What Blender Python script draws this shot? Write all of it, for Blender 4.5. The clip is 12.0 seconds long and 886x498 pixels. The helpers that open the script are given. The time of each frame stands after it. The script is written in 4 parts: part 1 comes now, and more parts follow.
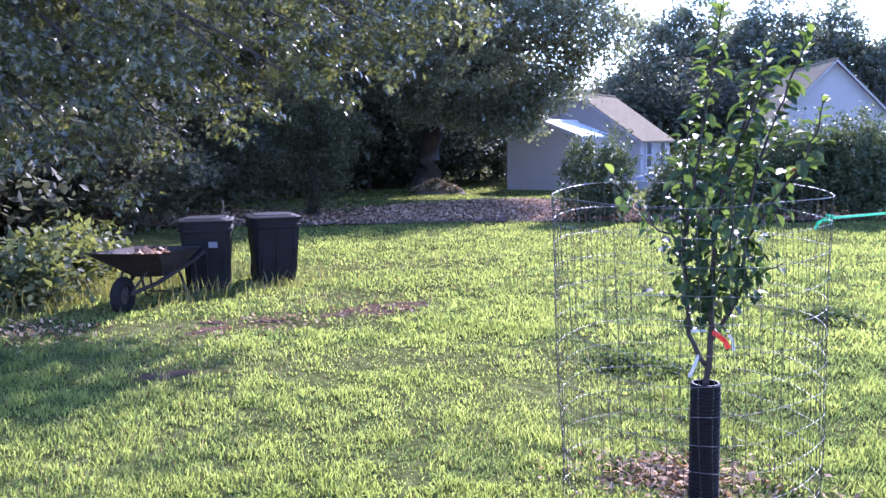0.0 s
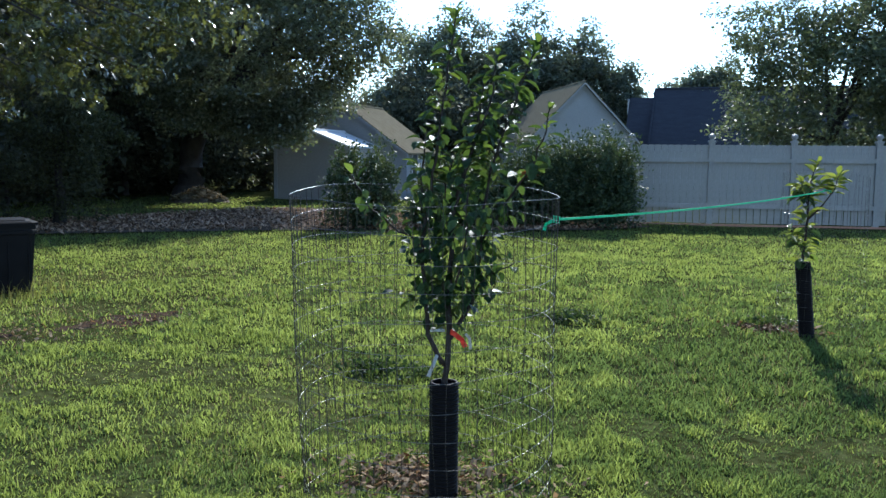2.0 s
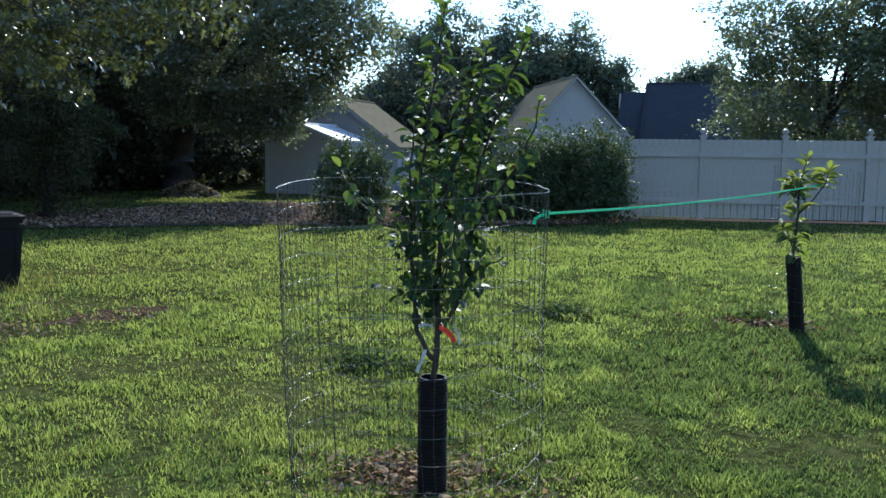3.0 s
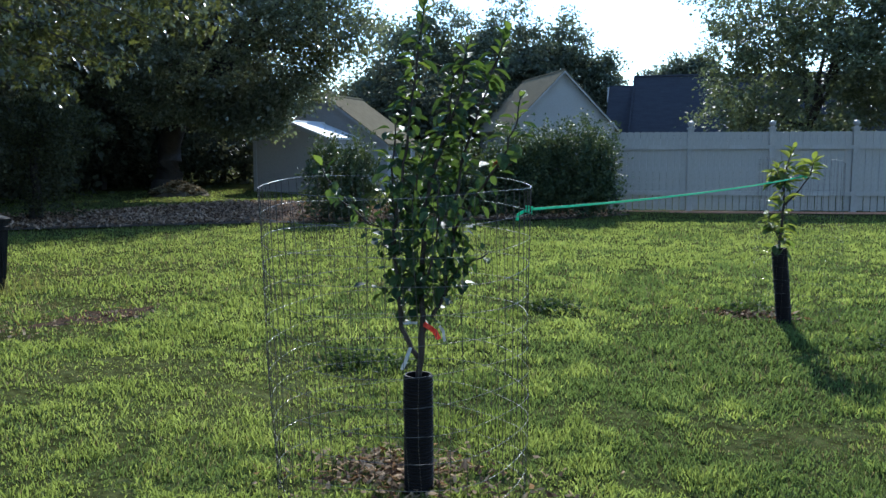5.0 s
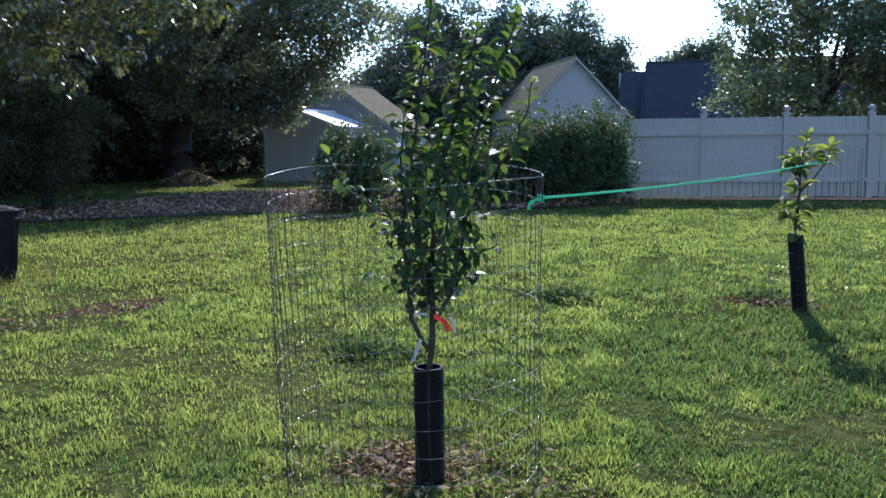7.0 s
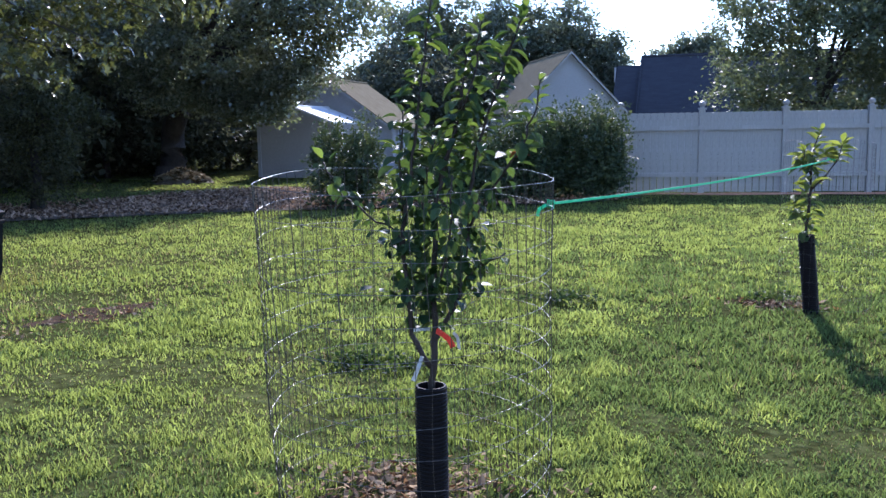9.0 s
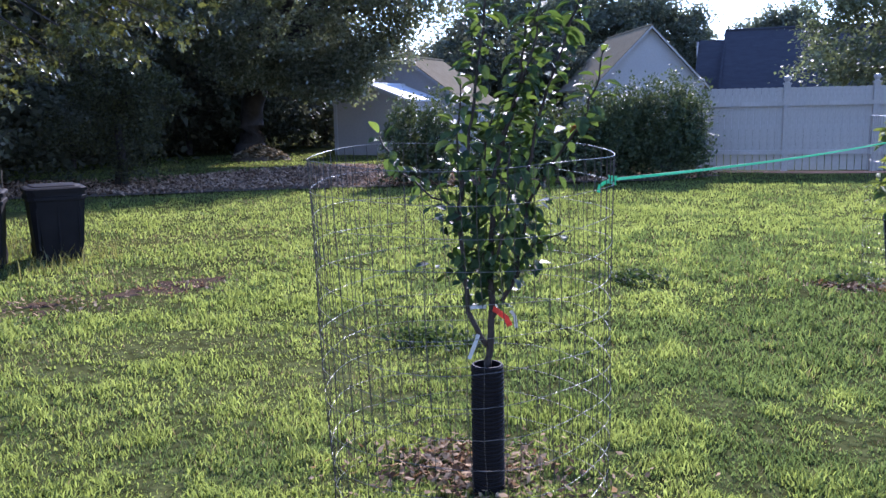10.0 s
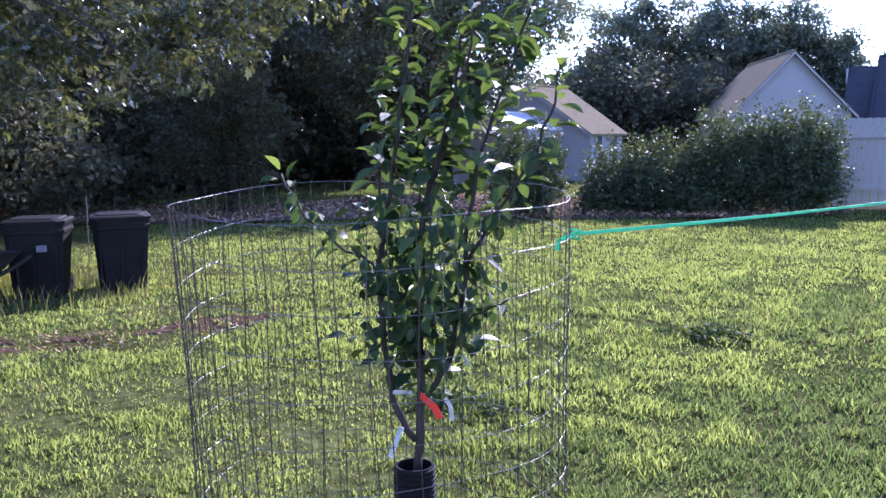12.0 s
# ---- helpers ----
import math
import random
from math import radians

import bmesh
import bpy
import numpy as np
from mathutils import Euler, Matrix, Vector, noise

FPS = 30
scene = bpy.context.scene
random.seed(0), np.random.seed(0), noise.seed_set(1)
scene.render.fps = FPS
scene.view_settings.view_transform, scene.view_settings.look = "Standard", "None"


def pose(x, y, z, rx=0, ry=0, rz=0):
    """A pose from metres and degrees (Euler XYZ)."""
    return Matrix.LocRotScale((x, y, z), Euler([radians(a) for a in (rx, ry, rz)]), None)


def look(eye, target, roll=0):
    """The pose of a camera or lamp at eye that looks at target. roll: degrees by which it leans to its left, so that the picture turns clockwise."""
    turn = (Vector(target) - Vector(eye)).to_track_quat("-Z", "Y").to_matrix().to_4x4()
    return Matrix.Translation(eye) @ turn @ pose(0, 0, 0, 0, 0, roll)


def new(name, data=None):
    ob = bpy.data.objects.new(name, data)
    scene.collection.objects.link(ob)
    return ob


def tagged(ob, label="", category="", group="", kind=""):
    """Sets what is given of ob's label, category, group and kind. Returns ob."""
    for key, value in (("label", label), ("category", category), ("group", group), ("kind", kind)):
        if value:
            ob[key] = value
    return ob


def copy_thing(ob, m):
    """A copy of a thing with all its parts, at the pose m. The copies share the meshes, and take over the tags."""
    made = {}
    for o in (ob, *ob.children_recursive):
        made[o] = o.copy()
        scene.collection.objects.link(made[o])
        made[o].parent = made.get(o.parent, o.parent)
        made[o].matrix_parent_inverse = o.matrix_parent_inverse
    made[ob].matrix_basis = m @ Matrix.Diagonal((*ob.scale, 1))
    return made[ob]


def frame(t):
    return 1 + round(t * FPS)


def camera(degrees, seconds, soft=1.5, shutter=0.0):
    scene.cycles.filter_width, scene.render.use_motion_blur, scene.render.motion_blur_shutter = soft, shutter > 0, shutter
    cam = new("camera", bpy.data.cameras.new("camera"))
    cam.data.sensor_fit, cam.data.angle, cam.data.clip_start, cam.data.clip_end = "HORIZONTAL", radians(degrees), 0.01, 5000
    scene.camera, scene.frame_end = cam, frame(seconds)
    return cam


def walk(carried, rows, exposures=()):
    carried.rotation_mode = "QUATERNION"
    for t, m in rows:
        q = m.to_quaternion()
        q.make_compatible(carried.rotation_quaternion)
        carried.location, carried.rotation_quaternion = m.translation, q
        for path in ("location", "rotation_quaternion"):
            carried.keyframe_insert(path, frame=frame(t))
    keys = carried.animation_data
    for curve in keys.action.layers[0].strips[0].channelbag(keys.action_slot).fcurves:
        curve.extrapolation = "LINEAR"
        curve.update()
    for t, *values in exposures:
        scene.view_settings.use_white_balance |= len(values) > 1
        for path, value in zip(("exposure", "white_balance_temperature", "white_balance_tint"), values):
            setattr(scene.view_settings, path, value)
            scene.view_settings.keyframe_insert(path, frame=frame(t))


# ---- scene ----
cam = camera(52.7, 12.0, soft=1.5)
PATH = [
    (0, (-0.129, 0.283, 1.656), (-1.181, 1.968, 1.424), -0.9),
    (0.5, (-0.092, 0.374, 1.635), (-0.866, 2.204, 1.409), -0.3),
    (1, (-0.072, 0.401, 1.624), (-0.66, 2.303, 1.437), 0.3),
    (1.5, (-0.059, 0.414, 1.61), (-0.637, 2.319, 1.416), 0.6),
    (2, (-0.043, 0.41, 1.605), (-0.636, 2.309, 1.396), 0.5),
    (2.5, (-0.037, 0.425, 1.604), (-0.622, 2.326, 1.391), 0.3),
    (3, (-0.04, 0.442, 1.601), (-0.615, 2.345, 1.38), 0.6),
    (3.5, (-0.043, 0.448, 1.602), (-0.614, 2.351, 1.376), 0.4),
    (5.5, (-0.006, 0.467, 1.607), (-0.561, 2.374, 1.369), -0.3),
    (6, (-0.01, 0.482, 1.601), (-0.577, 2.383, 1.347), -0.5),
    (6.5, (-0.015, 0.495, 1.601), (-0.596, 2.392, 1.344), -0.6),
    (8.5, (-0.1, 0.695, 1.632), (-0.671, 2.595, 1.379), -0.8),
    (9, (-0.127, 0.763, 1.63), (-0.696, 2.662, 1.362), -0.9),
    (9.5, (-0.115, 0.805, 1.627), (-0.732, 2.686, 1.339), -0.7),
    (10, (-0.078, 0.838, 1.616), (-0.806, 2.674, 1.302), -1.1),
    (10.5, (0.02, 0.978, 1.63), (-0.846, 2.755, 1.328), -0.6),
    (11, (0.081, 1.203, 1.622), (-0.809, 2.978, 1.383), -0.5),
    (11.5, (0.093, 1.51, 1.629), (-0.852, 3.258, 1.399), -1.6),
    (12, (0.229, 1.767, 1.613), (-0.774, 3.479, 1.366), -0.8),
]
EXPOSURES = [(0, 2.39, 5220, 43), (0.5, 1.72, 5270, 35), (1, 1.12, 5370, 19), (1.5, 0.95, 5490, 12), (2.5, 0.92, 5510, 9), (5.5, 0.89, 5510, 10), (6.5, 1.05, 5490, 14), (8.5, 1.31, 5440, 22), (9.5, 1.43, 5350, 29), (10, 1.53, 5350, 33), (10.5, 1.92, 5280, 42), (11, 1.77, 5280, 40), (11.5, 1.42, 5280, 40), (12, 1.82, 5280, 42)]
walk(cam, [(t, look(eye, target, roll)) for t, eye, target, roll in PATH], EXPOSURES)

# ---- world and sun ----
SUN_AZ, SUN_EL = 5.6, 31.0   # degrees left of +y, degrees up
world = bpy.data.worlds.new("world")
scene.world = world
world.use_nodes = True
wn = world.node_tree
sky = wn.nodes.new("ShaderNodeTexSky")
sky.sky_type, sky.sun_disc = "NISHITA", False
sky.sun_elevation, sky.sun_rotation = radians(SUN_EL), radians(-SUN_AZ)
sky.air_density, sky.dust_density, sky.ozone_density = 1.0, 0.0, 2.0
wn.links.new(sky.outputs[0], wn.nodes["Background"].inputs[0])
wn.nodes["Background"].inputs[1].default_value = 0.165
sun = new("sun", bpy.data.lights.new("sun", "SUN"))
sun.data.energy, sun.data.angle, sun.data.color = 4.1, radians(0.6), (1.0, 0.93, 0.80)
sun.matrix_world = look((0, 0, 30), (30 * math.sin(radians(SUN_AZ)) * 1.0, -30 * math.cos(radians(SUN_AZ)), 30 - 30 * math.tan(radians(SUN_EL))))

rng = np.random.default_rng(7)


# ---- materials ----
def mat(name, lo, hi, rough=0.7, scale=8.0, fine=90.0, bump=0.25, metal=0.0, spec=0.2, depth=0.01, stretch=(1, 1, 1), rand=0.0, through_light=0.0, tint=(2.2, 2.0, 0.8)):
    """Two-scale noise between two colours, fine relief; through_light mixes in translucency for leaves."""
    m = bpy.data.materials.new(name)
    m.use_nodes = True
    nt = m.node_tree
    N, L = nt.nodes, nt.links
    bs = N["Principled BSDF"]
    bs.inputs["Roughness"].default_value, bs.inputs["Metallic"].default_value = rough, metal
    bs.inputs["Specular IOR Level"].default_value = spec
    tc, mp = N.new("ShaderNodeTexCoord"), N.new("ShaderNodeMapping")
    mp.inputs["Scale"].default_value = stretch
    L.new(tc.outputs["Object"], mp.inputs["Vector"])
    n1, n2 = N.new("ShaderNodeTexNoise"), N.new("ShaderNodeTexNoise")
    n1.inputs["Scale"].default_value, n2.inputs["Scale"].default_value = scale, fine
    n1.inputs["Detail"].default_value, n2.inputs["Detail"].default_value = 4, 3
    L.new(mp.outputs[0], n1.inputs["Vector"])
    L.new(mp.outputs[0], n2.inputs["Vector"])
    mix = N.new("ShaderNodeMath")
    mix.operation = "MULTIPLY_ADD"
    mix.inputs[1].default_value, mix.inputs[2].default_value = 0.45, -0.02
    L.new(n2.outputs["Fac"], mix.inputs[0])
    add = N.new("ShaderNodeMath")
    add.operation = "MULTIPLY_ADD"
    add.inputs[1].default_value = 0.6
    L.new(n1.outputs["Fac"], add.inputs[0])
    L.new(mix.outputs[0], add.inputs[2])
    src = add.outputs[0]
    if rand:
        info = N.new("ShaderNodeObjectInfo") if rand < 0 else N.new("ShaderNodeNewGeometry")
        out = info.outputs["Random"] if rand < 0 else info.outputs["Random Per Island"]
        ra = N.new("ShaderNodeMath")
        ra.operation = "MULTIPLY_ADD"
        ra.inputs[1].default_value = abs(rand)
        L.new(out, ra.inputs[0])
        sub = N.new("ShaderNodeMath")
        sub.operation = "MULTIPLY_ADD"
        sub.inputs[1].default_value, sub.inputs[2].default_value = 1 - abs(rand) * 0.6, -abs(rand) * 0.2
        L.new(src, sub.inputs[0])
        L.new(sub.outputs[0], ra.inputs[2])
        src = ra.outputs[0]
    ramp = N.new("ShaderNodeValToRGB")
    e = ramp.color_ramp.elements
    e[0].position, e[0].color = 0.28, (*lo, 1)
    e[1].position, e[1].color = 0.78, (*hi, 1)
    L.new(src, ramp.inputs[0])
    L.new(ramp.outputs[0], bs.inputs["Base Color"])
    if bump:
        b = N.new("ShaderNodeBump")
        b.inputs["Strength"].default_value, b.inputs["Distance"].default_value = bump, depth
        L.new(n2.outputs["Fac"], b.inputs["Height"])
        L.new(b.outputs[0], bs.inputs["Normal"])
    if through_light:
        tr, ms = N.new("ShaderNodeBsdfTranslucent"), N.new("ShaderNodeMixShader")
        br = N.new("ShaderNodeMix")
        br.data_type, br.blend_type = "RGBA", "MULTIPLY"
        br.inputs[0].default_value = 1.0
        L.new(ramp.outputs[0], br.inputs[6])
        br.inputs[7].default_value = (*tint, 1)
        L.new(br.outputs[2], tr.inputs["Color"])
        ms.inputs[0].default_value = through_light
        L.new(bs.outputs[0], ms.inputs[1])
        L.new(tr.outputs[0], ms.inputs[2])
        L.new(ms.outputs[0], N["Material Output"].inputs["Surface"])
    return m


GRASS = mat("grass_blades", (0.082, 0.106, 0.036), (0.176, 0.203, 0.084), 0.5, 0.9, 3.2, 0, rand=0.15, through_light=0.68, spec=0.06, tint=(1.98, 2.0, 1.0))
GRASS_DEEP_SHADE = mat("deep_shaded_grass_blades", (0.040, 0.059, 0.025), (0.098, 0.122, 0.053), 0.5, 1.1, 3.2, 0, rand=0.18, through_light=0.66, spec=0.07, tint=(1.88, 1.98, 1.05))
THATCH = mat("dry_lawn_blades", (0.10, 0.082, 0.045), (0.25, 0.21, 0.125), 0.7, 0.8, 6.0, 0, rand=0.5, through_light=0.45, spec=0.03, tint=(1.5, 1.4, 1.0))
TALL = mat("tall_dry_grass", (0.062, 0.075, 0.032), (0.145, 0.145, 0.074), 0.6, 2, 20, 0, rand=0.6, through_light=0.4)
APPLE = mat("apple_leaf", (0.024, 0.048, 0.021), (0.066, 0.108, 0.042), 0.42, 20, 60, 0.6, rand=-0.6, through_light=0.34, spec=0.2)
APPLE_NEW = mat("young_apple_leaf", (0.036, 0.066, 0.024), (0.092, 0.138, 0.046), 0.48, 20, 60, 0.5, rand=-0.6, through_light=0.42, spec=0.16)
PALE_LEAF = mat("pale_young_leaf", (0.085, 0.115, 0.036), (0.165, 0.20, 0.066), 0.5, 20, 150, 0.15, rand=-0.6, through_light=0.5, spec=0.15)
OAK = mat("oak_leaf", (0.044, 0.047, 0.021), (0.108, 0.114, 0.046), 0.21, 6, 80, 0.1, rand=0.7, through_light=0.33, spec=0.6, tint=(1.75, 1.8, 0.9))
# paler and greyer than OAK: the veil of haze is put into the colour
FAR_LEAF = mat("hazed_far_leaf", (0.082, 0.096, 0.066), (0.170, 0.186, 0.124), 0.20, 1.5, 20, 0, rand=0.7, through_light=0.42, spec=0.8, tint=(1.7, 1.7, 1.0))
# woodland and understory leaves are darkened: part of their shade is in the colour
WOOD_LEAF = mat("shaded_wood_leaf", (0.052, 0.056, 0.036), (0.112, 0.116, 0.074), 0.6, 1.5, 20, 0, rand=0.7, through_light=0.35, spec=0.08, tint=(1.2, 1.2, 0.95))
UNDER_LEAF = mat("shaded_understory_leaf", (0.034, 0.038, 0.023), (0.076, 0.082, 0.048), 0.6, 1.5, 20, 0, rand=0.7, through_light=0.3, spec=0.08)
GARDEN_LEAF = mat("garden_tree_leaf", (0.060, 0.076, 0.046), (0.130, 0.150, 0.088), 0.5, 1.5, 20, 0, rand=0.7, through_light=0.36, spec=0.35, tint=(1.7, 1.7, 1.0))
WIRE_UP = mat("dull_upright_wire", (0.034, 0.029, 0.024), (0.090, 0.080, 0.068), 0.5, 20, 160, 0.1, metal=0.7)
WEED_LOW = mat("low_weed_leaf", (0.022, 0.040, 0.016), (0.055, 0.082, 0.030), 0.7, 5, 60, 0, rand=0.7, through_light=0.3, spec=0.1)
SHRUB = mat("shrub_leaf", (0.030, 0.048, 0.028), (0.082, 0.108, 0.060), 0.55, 5, 60, 0, rand=0.7, through_light=0.24, spec=0.12)
WEED = mat("weed_leaf", (0.045, 0.060, 0.030), (0.12, 0.14, 0.068), 0.6, 5, 60, 0, rand=0.7, through_light=0.4)
BARK = mat("bark", (0.020, 0.017, 0.015), (0.065, 0.055, 0.047), 0.9, 6, 45, 0.9, depth=0.03, stretch=(1, 1, 0.25))
YOUNG_BARK = mat("young_bark", (0.020, 0.015, 0.012), (0.052, 0.040, 0.032), 0.7, 30, 200, 0.4, depth=0.003, stretch=(1, 1, 0.3))
LITTER = mat("dry_leaves", (0.085, 0.046, 0.024), (0.46, 0.31, 0.17), 0.85, 6, 60, 0, rand=0.8, spec=0.08, through_light=0.2, tint=(1.2, 1.0, 0.8))
STRAW = mat("straw_cuttings", (0.10, 0.085, 0.05), (0.30, 0.25, 0.155), 0.9, 3, 40, 0, rand=0.8, spec=0.05, through_light=0.2, tint=(1.2, 1.0, 0.8))
MULCH = mat("mulch_chips", (0.085, 0.052, 0.032), (0.46, 0.32, 0.21), 0.9, 3, 40, 0, rand=0.8, spec=0.05, through_light=0.2, tint=(1.2, 1.0, 0.8))
PLASTIC = mat("black_plastic", (0.006, 0.005, 0.005), (0.014, 0.012, 0.012), 0.5, 12, 160, 0.1, depth=0.002, spec=0.06)
BIN = mat("bin_plastic", (0.0055, 0.005, 0.005), (0.013, 0.012, 0.012), 0.65, 5, 120, 0.2, depth=0.002, spec=0.09)
RUBBER = mat("tyre_rubber", (0.006, 0.006, 0.006), (0.018, 0.016, 0.015), 0.9, 15, 120, 0.3, depth=0.003, spec=0.05)
WIRE = mat("galvanised_wire", (0.085, 0.08, 0.075), (0.20, 0.19, 0.18), 0.30, 20, 160, 0.1, metal=1.0, spec=0.5)
RUST = mat("weathered_steel", (0.013, 0.011, 0.011), (0.042, 0.032, 0.027), 0.8, 8, 90, 0.3, depth=0.003, spec=0.1)
WOOD = mat("weathered_wood", (0.10, 0.075, 0.055), (0.24, 0.19, 0.14), 0.8, 6, 70, 0.4, stretch=(1, 1, 0.2))
STRAP = mat("green_webbing", (0.07, 0.50, 0.28), (0.14, 0.62, 0.38), 0.5, 30, 300, 0.2, depth=0.001, through_light=0.45, tint=(0.9, 1.1, 0.8))
RED = mat("red_tag_plastic", (0.62, 0.05, 0.03), (0.80, 0.09, 0.05), 0.4, 30, 200, 0, through_light=0.3, tint=(1, 1, 1))
PAPER = mat("white_tag_plastic", (0.42, 0.42, 0.40), (0.56, 0.56, 0.54), 0.5, 30, 200, 0, through_light=0.3, tint=(0.9, 0.9, 0.9))
VINYL = mat("white_fence_vinyl", (0.195, 0.185, 0.17), (0.325, 0.31, 0.29), 0.45, 1.4, 30, 0.08, stretch=(1, 1, 0.4))
SIDING = mat("white_siding", (0.29, 0.285, 0.275), (0.38, 0.375, 0.36), 0.55, 0.8, 12, 0.1)
ANNEX = mat("dark_tan_siding", (0.25, 0.235, 0.23), (0.33, 0.31, 0.30), 0.7, 0.9, 14, 0.1)
TAN_SIDING = mat("grey_siding", (0.24, 0.24, 0.25), (0.33, 0.33, 0.34), 0.6, 0.9, 14, 0.1)
TRIM = mat("white_trim", (0.33, 0.33, 0.34), (0.42, 0.42, 0.43), 0.5, 3, 30, 0.05)
SHINGLE = mat("tan_shingle", (0.14, 0.116, 0.074), (0.235, 0.20, 0.135), 0.95, 2.0, 26, 0.5, depth=0.02, stretch=(1, 3, 3), spec=0.0)
DARK_SHINGLE = mat("charcoal_shingle", (0.024, 0.025, 0.031), (0.048, 0.050, 0.058), 0.85, 2.0, 26, 0.5, depth=0.02, stretch=(1, 3, 3))
TIN = mat("painted_tin_roof", (0.50, 0.50, 0.50), (0.62, 0.62, 0.62), 0.6, 2, 30, 0.05)
# greyed leaf colour that carries the distance haze of the farthest trees
HAZE_LEAF = mat("hazed_distant_leaf", (0.07, 0.088, 0.068), (0.13, 0.15, 0.115), 0.45, 1.5, 20, 0, rand=0.7, through_light=0.4, spec=0.4, tint=(1.7, 1.7, 1.1))
RED_SOIL = mat("red_soil", (0.038, 0.025, 0.017), (0.118, 0.080, 0.052), 0.95, 3, 40, 0.9, depth=0.03, spec=0.0)
GLASS_DARK = mat("dark_window_glass", (0.012, 0.014, 0.018), (0.03, 0.034, 0.04), 0.08, 3, 20, 0, spec=0.8)
SOIL = mat("brush_soil", (0.06, 0.045, 0.03), (0.17, 0.13, 0.085), 0.95, 4, 40, 0.8, depth=0.05)
BRICK = mat("brick_sill", (0.30, 0.14, 0.09), (0.45, 0.25, 0.17), 0.85, 6, 60, 0.4)


# ---- mesh helpers ----
def mesh(name, V, F, material, smooth=False):
    me = bpy.data.meshes.new(name)
    me.from_pydata([tuple(v) for v in V], [], [tuple(f) for f in F])
    me.materials.append(material)
    if smooth:
        me.shade_smooth()
    me.update()
    return me


def part(name, data, parent=None, label="", m=None):
    ob = new(name, data)
    if parent is not None:
        ob.parent = parent
    if m is not None:
        ob.matrix_basis = m
    if label:
        ob["label"] = label
    return ob


def thing(name, m, label, category, group="", kind=""):
    ob = new(name)
    ob.empty_display_size = 0.1
    ob.matrix_basis = m
    return tagged(ob, label, category, group, kind)


class Shape:
    """Gathers boxes, tubes and sheets into one mesh."""

    def __init__(self):
        self.V, self.F = [], []

    def add(self, V, F):
        o = len(self.V)
        self.V += [tuple(v) for v in V]
        self.F += [tuple(i + o for i in f) for f in F]
        return self

    def box(self, x0, x1, y0, y1, z0, z1, taper=0.0, m=None):
        tx, ty = (x1 - x0) * taper / 2, (y1 - y0) * taper / 2
        V = [(x0 + tx, y0 + ty, z0), (x1 - tx, y0 + ty, z0), (x1 - tx, y1 - ty, z0), (x0 + tx, y1 - ty, z0),
             (x0, y0, z1), (x1, y0, z1), (x1, y1, z1), (x0, y1, z1)]
        if m is not None:
            V = [m @ Vector(v) for v in V]
        return self.add(V, [(3, 2, 1, 0), (4, 5, 6, 7), (0, 1, 5, 4), (1, 2, 6, 5), (2, 3, 7, 6), (3, 0, 4, 7)])

    def tube(self, pts, radii, n=6, cap=True, closed=False):
        P = [Vector(p) for p in pts]
        if not hasattr(radii, "__len__"):
            radii = [radii] * len(P)
        V, F = [], []
        up = Vector((0.13, 0.21, 0.97))
        k = len(P)
        for i, p in enumerate(P):
            a, b = (P[(i - 1) % k], P[(i + 1) % k]) if closed else (P[max(i - 1, 0)], P[min(i + 1, k - 1)])
            d = (b - a).normalized()
            u = d.cross(up)
            u = u.normalized() if u.length > 1e-4 else d.orthogonal().normalized()
            w = d.cross(u)
            for j in range(n):
                t = 2 * math.pi * j / n
                V.append(p + radii[i] * (math.cos(t) * u + math.sin(t) * w))
        for i in range(k if closed else k - 1):
            for j in range(n):
                q, r = i * n, ((i + 1) % k) * n
                F.append((q + j, q + (j + 1) % n, r + (j + 1) % n, r + j))
        if cap and not closed:
            F += [tuple(range(n - 1, -1, -1)), tuple((k - 1) * n + j for j in range(n))]
        return self.add(V, F)

    def lathe(self, profile, n=24, cap=False):
        V, F = [], []
        for r, z in profile:
            V += [(r * math.cos(2 * math.pi * j / n), r * math.sin(2 * math.pi * j / n), z) for j in range(n)]
        for i in range(len(profile) - 1):
            for j in range(n):
                F.append((i * n + j, i * n + (j + 1) % n, (i + 1) * n + (j + 1) % n, (i + 1) * n + j))
        if cap:
            F += [tuple(range(n - 1, -1, -1)), tuple((len(profile) - 1) * n + j for j in range(n))]
        return self.add(V, F)

    def mesh(self, name, material, smooth=False):
        return mesh(name, self.V, self.F, material, smooth)


def fast_mesh(name, V, F, material):
    """V (n,3) and F (m,k) arrays into one mesh."""
    me = bpy.data.meshes.new(name)
    k = F.shape[1]
    me.vertices.add(len(V))
    me.vertices.foreach_set("co", V.astype(np.float32).ravel())
    me.loops.add(F.size)
    me.loops.foreach_set("vertex_index", F.astype(np.int32).ravel())
    me.polygons.add(len(F))
    me.polygons.foreach_set("loop_start", np.arange(0, F.size, k, dtype=np.int32))
    me.polygons.foreach_set("loop_total", np.full(len(F), k, dtype=np.int32))
    me.update(calc_edges=True)
    me.materials.append(material)
    return me


def smooth(t):
    t = np.clip(t, 0, 1)
    return t * t * (3 - 2 * t)


def gz(x, y):
    """Height of the lawn."""
    x, y = np.asarray(x, float), np.asarray(y, float)
    base = 0.17 * (1 - smooth((y - 9) / 12)) * (1 - smooth((-x - 1.5) / 14.0))
    return base + 0.012 * np.sin(1.7 * x + 0.6 * y) * np.sin(1.3 * y - 0.4 * x)


